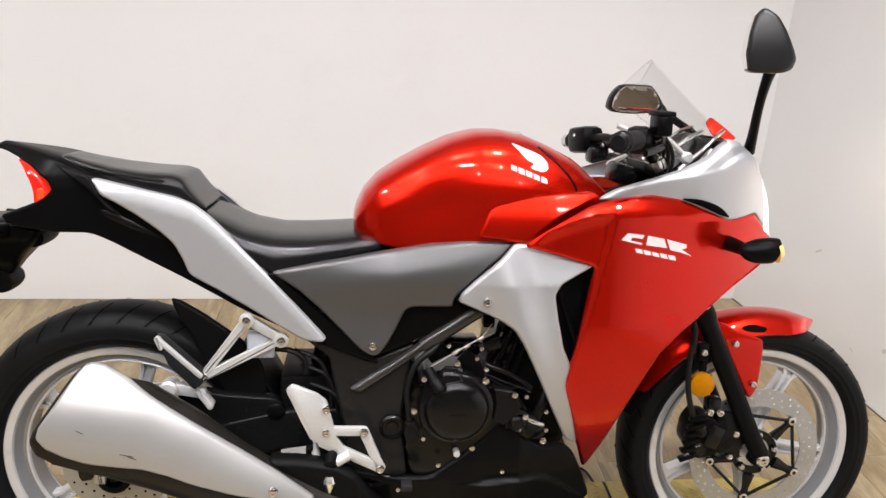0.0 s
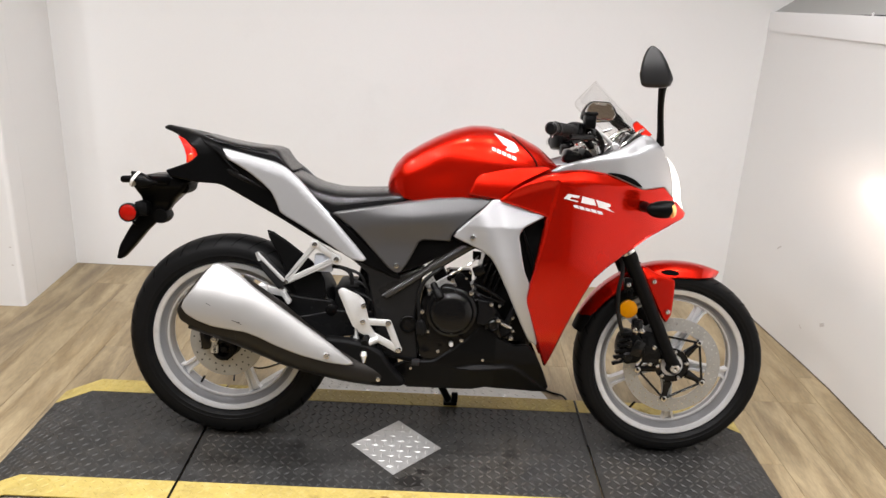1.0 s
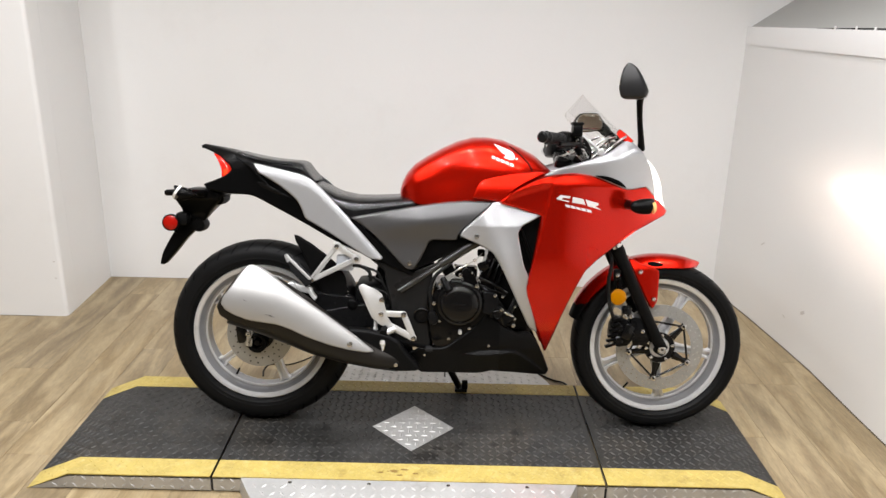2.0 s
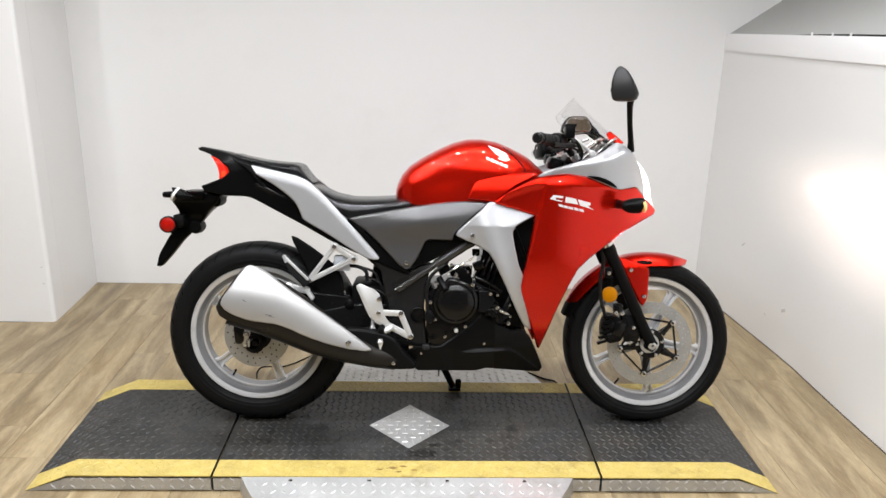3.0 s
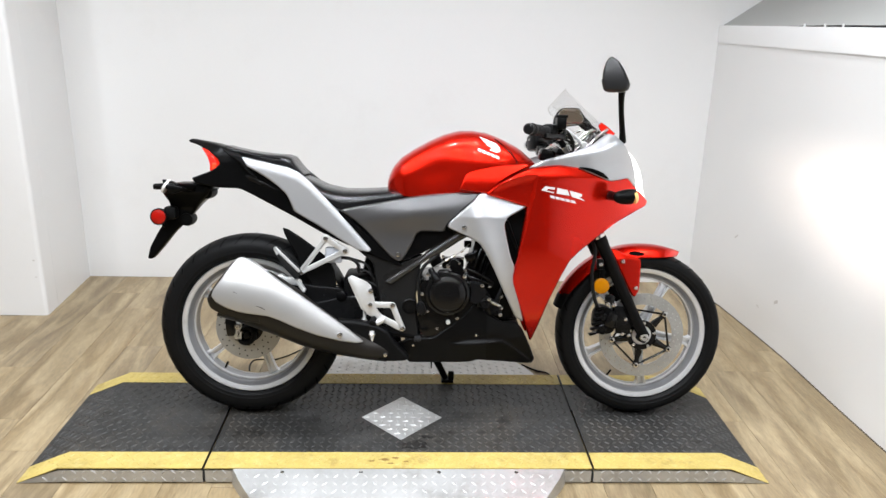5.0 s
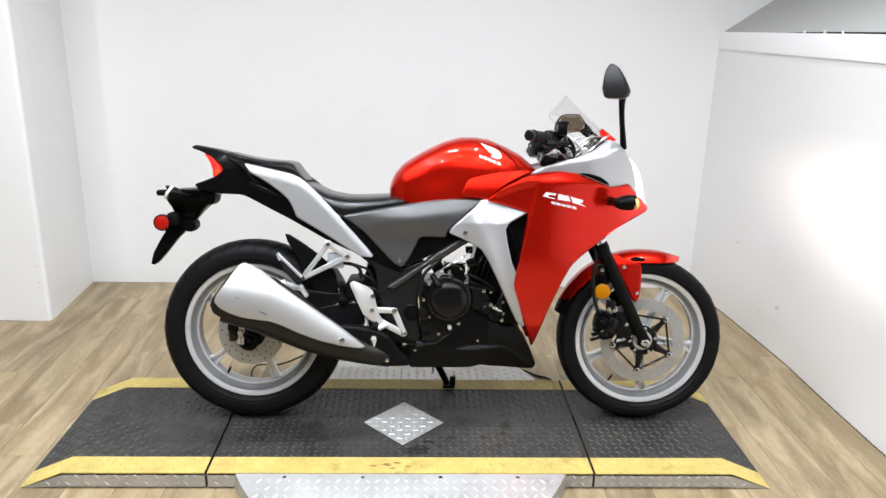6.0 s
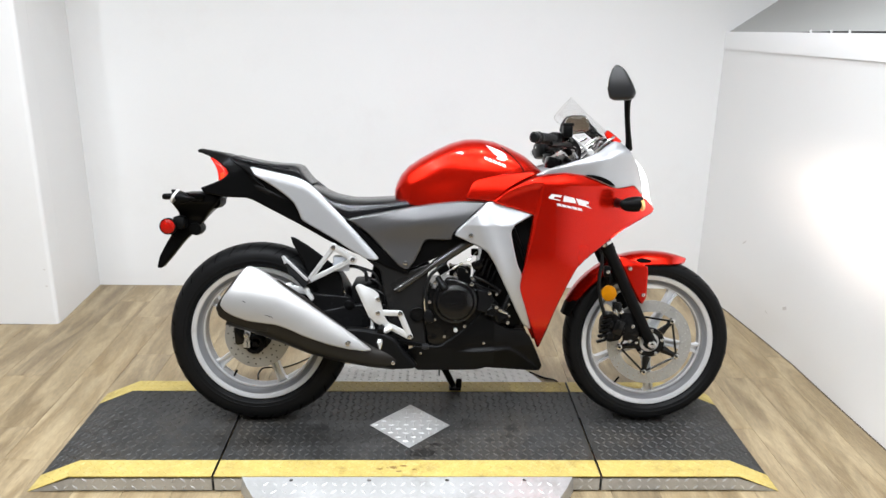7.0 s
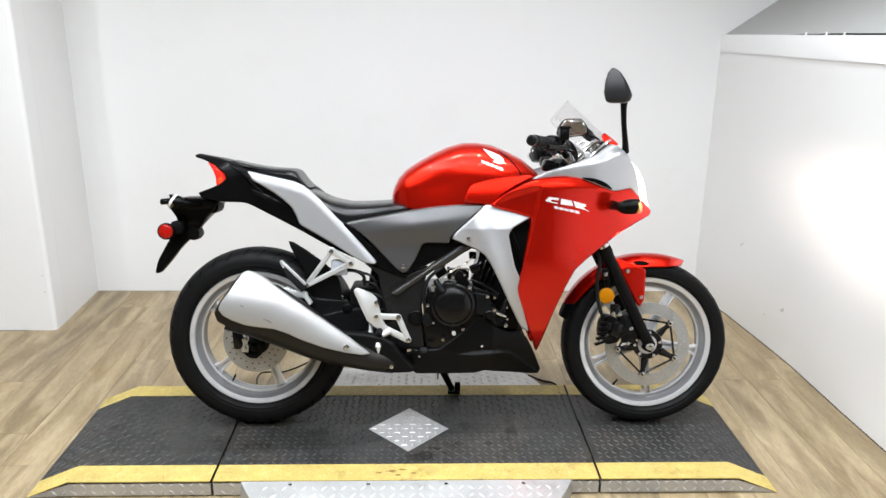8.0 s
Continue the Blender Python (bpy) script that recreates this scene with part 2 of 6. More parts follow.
grime(M_PLATE, (0.060, 0.052, 0.042), 4.5, 0.50, 0.72, 0.7)
grime(M_PLATE, (0.070, 0.069, 0.067), 26.0, 0.48, 0.72, 0.55)
grime(M_PLATE, (0.006, 0.006, 0.006), 9.0, 0.56, 0.66, 0.8)
grime(M_LUG, (0.120, 0.100, 0.075), 4.5, 0.50, 0.72, 0.7)
grime(M_LUG, (0.012, 0.012, 0.012), 9.0, 0.54, 0.66, 0.85)
grime(M_YELLOW, (0.20, 0.13, 0.03), 11.0, 0.55, 0.72, 0.7)
grime(M_YELLOW, (0.62, 0.53, 0.24), 40.0, 0.52, 0.70, 0.5)
grime(M_WALL, (0.70, 0.685, 0.67), 1.7, 0.54, 0.80, 0.4)
grime(M_ALU, (0.16, 0.14, 0.11), 6.0, 0.52, 0.75, 0.6)
grime(M_RIM, (0.30, 0.29, 0.27), 22.0, 0.55, 0.75, 0.4)
grime(M_MUFFLER, (0.30, 0.28, 0.25), 12.0, 0.56, 0.75, 0.4)


# ---- shape helpers ----
def part(name, bm, material, parent=None, label="", angle=38):
    """Links a bmesh as one mesh object under a thing or a part."""
    bmesh.ops.recalc_face_normals(bm, faces=bm.faces[:])
    me = bpy.data.meshes.new(name)
    leans = bm.verts.layers.float_vector.get("lean")
    normals = [tuple(v[leans]) for v in bm.verts] if leans else None
    bm.to_mesh(me)
    bm.free()
    me.materials.append(material)
    me.shade_smooth()
    if normals:
        me.normals_split_custom_set_from_vertices(normals)
    else:
        me.set_sharp_from_angle(angle=radians(angle))
    ob = new(name, me)
    ob.parent = parent
    return tagged(ob, label)


def again(name, ob, m, parent):
    """Another object on the same mesh."""
    o = new(name, ob.data)
    o.parent, o.matrix_basis = parent, m
    return o


def thing(name, label, category, m=None, group=""):
    ob = new(name)
    ob.empty_display_size = 0.1
    if m is not None:
        ob.matrix_basis = m
    return tagged(ob, label, category, group)


def setting(ob, label, category):
    return tagged(ob, label, category, kind="structure")


def chaikin(pts, n=2, q=0.2):
    for _ in range(n):
        out = []
        for a, b in zip(pts, pts[1:] + pts[:1]):
            out += [(a[0] + (b[0] - a[0]) * q, a[1] + (b[1] - a[1]) * q), (b[0] - (b[0] - a[0]) * q, b[1] - (b[1] - a[1]) * q)]
        pts = out
    return pts


def spline(pts, k=6):
    """A smooth way through 3D points."""
    p = [Vector(a) for a in pts]
    p = [p[0] * 2 - p[1]] + p + [p[-1] * 2 - p[-2]]
    out = []
    for i in range(1, len(p) - 2):
        for j in range(k):
            t = j / k
            a, b, c, d = p[i - 1 : i + 3]
            out.append(0.5 * (2 * b + (c - a) * t + (2 * a - 5 * b + 4 * c - d) * t * t + (3 * b - a - 3 * c + d) * t ** 3))
    return out + [p[-2]]


def edge_lines(pts):
    """An outline's segments and their inward normals."""
    a = np.array(pts)
    b = np.roll(a, -1, 0)
    d = b - a
    turn = np.sign((a[:, 0] * b[:, 1] - b[:, 0] * a[:, 1]).sum())
    n = np.stack([-d[:, 1], d[:, 0]], 1) * turn / np.maximum(np.linalg.norm(d, axis=1), 1e-9)[:, None]
    return a, d, np.maximum((d * d).sum(1), 1e-12), n


def edge_near(lines, x, z):
    """How far the outline lies, and which way is inward there."""
    a, d, dd, n = lines
    p = np.array((x, z))
    t = np.clip(((p - a) * d).sum(1) / dd, 0, 1)
    off = p - (a + d * t[:, None])
    r = (off * off).sum(1)
    k = int(r.argmin())
    far = math.sqrt(r[k])
    return far, (n[k] if far < 1e-5 else off[k] / far)


def rim_rings(pts, edge):
    """The outline and two narrower copies inside it, drawn back wherever they would cross."""
    lines = edge_lines(pts)
    p, n = np.array(pts), lines[3]
    way = n + np.roll(n, 1, 0)
    way /= np.maximum(np.linalg.norm(way, axis=1), 1e-6)[:, None]
    w = np.full(len(p), float(edge))
    seg = np.roll(p, -1, 0) - p
    for _ in range(14):
        q = p + way * w[:, None]
        turned = ((np.roll(q, -1, 0) - q) * seg).sum(1) < 0.2 * (seg * seg).sum(1)
        bad = turned | np.roll(turned, 1)
        bad |= np.array([edge_near(lines, *c)[0] < 0.7 * k for c, k in zip(q, w)])
        if not bad.any():
            break
        w[bad] *= 0.6
    return [pts] + [[tuple(c) for c in p + way * (w * f)[:, None]] for f in (0.3, 1.0)]


def shell(pts, depth, thick=0.004, both=False, step=0.013, edge=0.008, side=-1, smooth=2, q=0.2, mid=0.0):
    """A curved panel over a side outline (x, z): it stands depth(x, z) out from the middle plane, with rounded edges."""
    pts = chaikin(list(pts), smooth, q) if smooth else list(pts)
    bm = bmesh.new()
    lean = bm.verts.layers.float_vector.new("lean")
    rings = rim_rings(pts, edge) if edge > 0.003 else [pts]
    loops = [[bm.verts.new((x, 0, z)) for x, z in ring] for ring in rings]
    for outer, inner in zip(loops, loops[1:]):
        for i in range(len(outer)):
            j = (i + 1) % len(outer)
            bm.faces.new((outer[i], outer[j], inner[j], inner[i]))
    middle = bm.faces.new(loops[-1])
    bm.normal_update()
    bmesh.ops.triangulate(bm, faces=[middle])
    xs, zs = [p[0] for p in pts], [p[1] for p in pts]
    for lo, hi, no in ((min(xs), max(xs), (1, 0, 0)), (min(zs), max(zs), (0, 0, 1))):
        n = max(1, round((hi - lo) / step))
        for i in range(1, n):
            c = lo + (hi - lo) * i / n
            bmesh.ops.bisect_plane(bm, geom=bm.verts[:] + bm.edges[:] + bm.faces[:], dist=1e-6, plane_co=(no[0] * c, 0, no[2] * c), plane_no=no)

    lines = edge_lines(pts)
    front = bm.verts[:]
    faces, rim = bm.faces[:], [e for e in bm.edges if e.is_boundary]
    back = {}
    e = 0.002
    for v in front:
        x, _, z = v.co
        y = depth(x, z)
        gx, gz = (depth(x + e, z) - depth(x - e, z)) / (2 * e), (depth(x, z + e) - depth(x, z - e)) / (2 * e)
        if edge:
            far, inward = edge_near(lines, x, z)
            k = 1 - min(far / edge, 1.0)
            y -= edge * (1 - math.sqrt(max(0.0, 1 - k * k)))
            slope = min(k / math.sqrt(max(1e-4, 1 - k * k)), 2.0)
            gx, gz = gx + slope * inward[0], gz + slope * inward[1]
        n = Vector((-gx, side, -gz)).normalized()
        v.co.y = side * y + mid
        v[lean] = n
        back[v] = bm.verts.new((x, (-side * y if both else side * (y - thick)) + mid, z))
        back[v][lean] = Vector((n.x, -n.y, n.z)) if both else -n
        if not both and edge and far < 1e-6:
            back[v][lean] = Vector((-inward[0], -0.3 * side, -inward[1])).normalized()
    for f in faces:
        bm.faces.new([back[v] for v in reversed(f.verts)])
    for ed in rim:
        p, r = ed.verts
        bm.faces.new((p, r, back[r], back[p]))
    return bm


def skin(bm, rings, closed=True, caps=True):
    """Faces over rows of points."""
    rows = [[bm.verts.new(p) for p in ring] for ring in rings]
    n = len(rows[0])
    for a, b in zip(rows, rows[1:]):
        for i in range(n if closed else n - 1):
            bm.faces.new((a[i], a[(i + 1) % n], b[(i + 1) % n], b[i]))
    if caps and closed:
        bm.faces.new(rows[0][::-1])
        bm.faces.new(rows[-1])
    return bm


def tube(bm, pts, r, n=10, flat=1.0):
    """A round bar along points; r is one radius or one for each."""
    p = [Vector(a) for a in pts]
    rs = r if isinstance(r, (list, tuple)) else [r] * len(p)
    rings, up = [], None
    for i, c in enumerate(p):
        way = (p[min(i + 1, len(p) - 1)] - p[max(i - 1, 0)]).normalized()
        if up is None:
            up = Vector((0, 1, 0)) if abs(way.y) < 0.9 else Vector((0, 0, 1))
        up = (up - way * up.dot(way)).normalized()
        across = way.cross(up)
        rings.append([c + (up * math.cos(a) * flat + across * math.sin(a)) * rs[i] for a in (2 * math.pi * k / n for k in range(n))])
    return skin(bm, rings)


def lathe(bm, profile, n=48, m=Matrix(), closed=False):
    """Turns (r, h) about the local z axis."""
    rows = []
    for r, h in profile:
        rows.append([bm.verts.new(m @ Vector((r * math.cos(a), r * math.sin(a), h))) for a in (2 * math.pi * k / n for k in range(n))])
    pairs = list(zip(rows, rows[1:])) + ([(rows[-1], rows[0])] if closed else [])
    for a, b in pairs:
        for i in range(n):
            bm.faces.new((a[i], a[(i + 1) % n], b[(i + 1) % n], b[i]))
    if not closed:
        bm.faces.new(rows[0][::-1])
        bm.faces.new(rows[-1])
    return bm


def across(x, y, z):
    """Turns a lathe's axis to the motorcycle's y: h runs towards -y."""
    return Matrix.Translation((x, y, z)) @ Matrix.Rotation(radians(90), 4, "X")


def block(bm, centre, size, bevel=0.003, m=None, segments=2):
    r = bmesh.ops.create_cube(bm, size=1.0)
    for v in r["verts"]:
        v.co = Vector((v.co.x * size[0], v.co.y * size[1], v.co.z * size[2]))
    if bevel:
        es = list({e for v in r["verts"] for e in v.link_edges})
        made = bmesh.ops.bevel(bm, geom=es, offset=bevel, segments=segments, affect="EDGES", profile=0.5)
        vs = list({v for f in made["faces"] for v in f.verts} | {v for v in r["verts"] if v.is_valid})
    else:
        vs = r["verts"]
    t = Matrix.Translation(centre) @ (m or Matrix())
    for v in vs:
        v.co = t @ v.co
    return bm


def prism(bm, pts, lo, hi, axis="y", bevel=0.0):
    """A straight-sided solid over a flat outline: (x, z) along y, or (x, y) along z."""
    def at(p, h):
        return (p[0], h, p[1]) if axis == "y" else (p[0], p[1], h)
    a = [bm.verts.new(at(p, lo)) for p in pts]
    b = [bm.verts.new(at(p, hi)) for p in pts]
    fs = [bm.faces.new(a), bm.faces.new(b[::-1])]
    n = len(pts)
    for i in range(n):
        fs.append(bm.faces.new((a[i], b[i], b[(i + 1) % n], a[(i + 1) % n])))
    if bevel:
        es = [e for e in {e for f in fs for e in f.edges} if e.calc_length() > bevel * 1.2]
        bmesh.ops.bevel(bm, geom=es, offset=bevel, segments=2, affect="EDGES", profile=0.5)
    return bm


def ramp_value(x, xs, ys):
    return float(np.interp(x, xs, ys))


def inside(x, y, poly):
    hit = False
    for (ax, ay), (bx, by) in zip(poly, poly[1:] + poly[:1]):
        if (ay > y) != (by > y) and x < (bx - ax) * (y - ay) / (by - ay) + ax:
            hit = not hit
    return hit


# ---- room ----
BACK, RIGHT, SKEW, TOP = 1.54, 1.535, 0.0755, 2.8


def right_x(y, out=0.0):
    return RIGHT + SKEW * (BACK - y) + out


def foot_x(y, out=0.0):
    """The low wall bellies out a little along the floor."""
    return float(np.interp(-y, [-1.54, -1.2, -0.84, -0.6, -0.2, 0.07, 4.2], [1.537, 1.588, 1.622, 1.640, 1.648, 1.658, 1.94])) + out


def rail_z(y):
    """The low wall's top climbs slowly towards the open floor."""
    return 1.352 + 0.024 * min(2.2, BACK - y)


WALL_Y = [BACK - 0.001, 1.2, 0.84, 0.6, 0.2, -0.07, -0.66, -4.199]


def wall(name, pts, lo, hi, label, material=None):
    return setting(part(name, prism(bmesh.new(), pts, lo, hi, "z"), material or M_WALL), label, "wall")


wall("wall_back", [(-1.80, BACK), (4.2, BACK), (4.2, BACK + 0.12), (-1.80, BACK + 0.12)], 0, TOP, "plain white painted back wall of the bay")
wall("wall_left_return", [(-1.78, 1.122), (-1.664, 1.122), (-1.682, BACK - 0.001), (-1.80, BACK - 0.001)], 0, TOP, "short white painted return wall beside the back wall")
wall("wall_left_front", [(-4.2, 1.003)] + [(-1.678 + 0.018 * math.sin(a), 1.021 - 0.018 * math.cos(a)) for a in (radians(15 * k) for k in range(7))] + [(-1.664, 1.121), (-4.2, 1.121)], 0, TOP, "white painted wall stepping forward into the bay")
# unseen side wall, added tan so that the left mirror shows a flat tan
wall("wall_left", [(-4.32, -4.2), (-4.2, -4.2), (-4.2, 1.12), (-4.32, 1.12)], 0, TOP, "unseen tan side wall, added for the left mirror to reflect", M_UNSEENTAN)
# unseen wall, added dark so that little light comes back from the front
wall("wall_front", [(-4.32, -4.32), (4.2, -4.32), (4.2, -4.2), (-4.32, -4.2)], 0, TOP, "unseen dark wall behind the open floor, added to cut frontal light", M_UNSEENDARK)
bm = skin(bmesh.new(), [[(foot_x(y), y, 0), (right_x(y), y, rail_z(y)), (right_x(y, 0.2), y, rail_z(y)), (foot_x(y, 0.2), y, 0)] for y in WALL_Y])
setting(part("wall_right", bm, M_WALL), "low white painted wall with scuffs beside the motorcycle", "wall")
# unseen too, kept dark for the same reason
wall("wall_outer", [(4.2, -4.32), (4.32, -4.32), (4.32, 1.66), (4.2, 1.66)], 0, TOP, "unseen dark wall past the low wall, added to cut reflected light", M_UNSEENDARK)
bm = skin(bmesh.new(), [[(right_x(y, x), y, rail_z(y) + z) for x, z in ((-0.0032, -0.079 - 0.010 * min(2.2, BACK - y)), (-0.0032, 0.002), (-0.0022, 0.004), (-0.001, 0.004), (-0.001, -0.079 - 0.010 * min(2.2, BACK - y)))] for y in WALL_Y])
setting(part("trim", bm, M_TRIM), "white painted trim board along the top of the low wall", "trim")
# the sloped grey soffit that rises behind the low wall
RISE = 0.68
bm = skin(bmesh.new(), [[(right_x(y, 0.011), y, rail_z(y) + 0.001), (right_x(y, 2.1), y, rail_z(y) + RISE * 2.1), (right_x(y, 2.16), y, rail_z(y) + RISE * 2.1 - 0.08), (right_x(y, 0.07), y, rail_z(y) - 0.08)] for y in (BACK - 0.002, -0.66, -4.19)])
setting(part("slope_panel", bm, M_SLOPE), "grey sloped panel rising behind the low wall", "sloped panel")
bm = skin(bmesh.new(), [[(right_x(y, 0.004), y, rail_z(y) + 0.0015), (right_x(y, 0.004), y, rail_z(y) + 0.0015 + h), (right_x(y, 0.010), y, rail_z(y) + 0.002 + h), (right_x(y, 0.010), y, rail_z(y) + 0.0015)] for y, h in ((1.02, 0.001), (0.85, 0.005), (0.6, 0.009), (0.2, 0.010), (-0.66, 0.012), (-4.1, 0.012))])
setting(part("shadow_gap", bm, M_DARKGAP), "dark narrow gap above the low wall's trim", "gap")
for y in (0.80, 0.66, 0.545):
    setting(part("gap_clip", block(bmesh.new(), (right_x(y, 0.001), y, rail_z(y) + 0.0085), (0.006, 0.007, 0.013), 0.001), M_TRIM), "small white clip across the gap over the low wall", "clip")
bm = block(bmesh.new(), (0, -1.33, TOP + 0.05), (8.64, 5.98, 0.1), 0)
setting(part("ceiling", bm, M_WALL), "plain white ceiling over the room", "ceiling")
bm = skin(bmesh.new(), [[(foot_x(y, -0.0035), y, 0), (foot_x(y, -0.0035), y, 0.0035), (foot_x(y, 0.001), y, 0.0035), (foot_x(y, 0.001), y, 0)] for y in WALL_Y])
setting(part("floor_gap", bm, M_SUBFLOOR), "thin dark gap where the floor meets the low wall", "gap")
# scuffs on the walls
for u, z, w, h, a in ((1.12, 0.395, 0.035, 0.006, -35), (0.72, 0.215, 0.03, 0.014, -30), (0.86, 0.14, 0.02, 0.004, 20)):
    bm = block(bmesh.new(), (0, 0, 0), (0.0012, w, h), 0.0004, Matrix.Rotation(radians(a), 4, "X"))
    ob = part("wall_scuff", bm, M_SCUFF)
    ob.matrix_basis = Matrix.Translation((foot_x(u) + (right_x(u) - foot_x(u)) * z / rail_z(u) - 0.0009, u, z)) @ Matrix.Rotation(math.atan(SKEW), 4, "Z")
    setting(ob, "faint grey scuff on the white wall", "scuff")
for z in (0.27, 0.19):
    setting(part("wall_scuff", block(bmesh.new(), (-1.69, 1.0025, z), (0.010, 0.0012, 0.005), 0.0003), M_SCUFF), "faint grey scuff on the white wall", "scuff")

# ---- ramp platform ----
DECK = 0.055
platform = thing("ramp_platform", "low black tread plate platform with yellow edges, on the wooden floor", "ramp platform", Matrix())
NEAR, FAR = -0.300, 0.327
JOINT, FLAT, TOE = 0.603, 1.04, 1.172


def deck_z(x):
    return DECK if abs(x) <= FLAT else DECK * max(0.0, (TOE - abs(x)) / (TOE - FLAT))


def slab(x0, x1, y0, y1, lift, thick, cuts=()):
    """A sheet that follows the deck and its sloped ends."""
    xs = sorted({x0, x1, *[c for c in (-FLAT, FLAT) if min(x0, x1) < c < max(x0, x1)]})
    return skin(bmesh.new(), [[(x, y0, deck_z(x) + lift), (x, y1, deck_z(x) + lift), (x, y1, max(deck_z(x) + lift - thick, 0.0)), (x, y0, max(deck_z(x) + lift - thick, 0.0))] for x in xs])


def lugs(us, vs, keep, place, long=0.0118, wide=0.0042, high=0.0021, turn=45):
    """Raised tread lugs, turned to and fro, over a grid; place() sets each point on its face."""
    verts, faces = [], []
    for i, u in enumerate(us):
        for j, v in enumerate(vs):
            if not keep(u, v):
                continue
            s = 1 if (i + j) % 2 else -1
            a, b = math.cos(radians(turn)), math.sin(radians(turn))
            if s < 0:
                a, b = b, -a
            k = len(verts)
            for du, dv, h in ((a * long, b * long, 0), (-b * wide, a * wide, 0), (-a * long, -b * long, 0), (b * wide, -a * wide, 0), (a * long * 0.45, b * long * 0.45, high), (-a * long * 0.45, -b * long * 0.45, high)):
                verts.append(place(u + du, v + dv, h))
            faces += [(k, k + 1, k + 5, k + 4), (k + 1, k + 2, k + 5), (k + 2, k + 3, k + 4, k + 5), (k + 3, k, k + 4)]
    bm = bmesh.new()
    vv = [bm.verts.new(p) for p in verts]
    for f in faces:
        bm.faces.new([vv[i] for i in f])
    return bm


def steps(a, b, s):
    n = int((b - a) / s)
    return [a + (b - a - n * s) / 2 + i * s for i in range(n + 1)]


def on_deck(u, v, h):
    return (u, v, deck_z(u) + h)


DIA_X, DIA_Y = 0.1385, 0.144


def in_diamond(u, v, grow=0.0):
    return abs(u) / (DIA_X + grow) + abs(v - 0.004) / (DIA_Y + grow) < 1


STRIP_N, STRIP_F = -0.213, 0.250
for name, x0, x1 in (("side_plate", -TOE, -JOINT - 0.004), ("centre_plate", -JOINT + 0.004, JOINT - 0.004), ("side_plate", JOINT + 0.004, TOE)):
    plate = part(name, slab(x0, x1, NEAR, FAR, 0, 0.008), M_PLATE, platform, "black tread plate section")
    lug = part("tread", lugs(steps(x0 + 0.02, x1 - 0.02, 0.0245), steps(STRIP_N + 0.01, STRIP_F - 0.01, 0.0245), lambda u, v: not in_diamond(u, v, 0.02), on_deck), M_LUG, plate)
    tagged(lug, kind="stuff")
    for y0, y1 in ((NEAR - 0.001, STRIP_N), (STRIP_F, FAR + 0.001)):
        part("yellow_strip", slab(x0, x1, y0, y1, 0.0012, 0.0035), M_DIRTY if y0 > 0 and name == "centre_plate" else M_YELLOW, plate, "yellow painted edge strip")
    tagged(part("tread", lugs(steps(x0 + 0.02, x1 - 0.02, 0.0245), steps(NEAR + 0.012, STRIP_N - 0.012, 0.0245) + steps(STRIP_F + 0.012, FAR - 0.012, 0.0245), lambda u, v: True,
                lambda u, v, h: (u, v, deck_z(u) + 0.0012 + h * 0.7)), M_YELLOW, plate), kind="stuff")
    # the bright skirt under each edge
    for y, s in ((NEAR, -1), (FAR, 1)):
        xs = [x0, *[c for c in (-FLAT, FLAT) if x0 < c < x1], x1]
        rings = [[(x, y, 0.006 if deck_z(x) > 0.01 else 0.0), (x, y, max(deck_z(x) - 0.003, 0.001)), (x, y - s * 0.006, max(deck_z(x) - 0.003, 0.001)), (x, y - s * 0.006, 0.0)] for x in xs]
        skirt = part("skirt", skin(bmesh.new(), rings), M_ALU, plate, "bright tread plate skirt")
        if s < 0:
            tagged(part("tread", lugs(steps(x0 + 0.02, x1 - 0.02, 0.030), steps(0.014, 0.042, 0.026), lambda u, v: v < deck_z(u) - 0.012,
                        lambda u, v, h, y=y: (u, y - h, v)), M_ALULUG, skirt), kind="stuff")
for x in (-JOINT, JOINT):
    part("joint", block(bmesh.new(), (x, (NEAR + FAR) / 2, 0.022), (0.008, FAR - NEAR - 0.01, 0.03), 0), M_DARKGAP, platform)
bm = prism(bmesh.new(), [(-DIA_X, 0.004), (0, 0.004 - DIA_Y), (DIA_X, 0.004), (0, 0.004 + DIA_Y)], DECK - 0.004, DECK + 0.0012, "z")
inset = part("diamond_inset", bm, M_ALU, platform, "bright tread plate diamond")
tagged(part("tread", lugs(steps(-0.13, 0.13, 0.0265), steps(-0.13, 0.14, 0.0265), lambda u, v: in_diamond(u, v, -0.014), lambda u, v, h: (u, v, DECK + 0.0012 + h), turn=0), M_ALULUG, inset), kind="stuff")
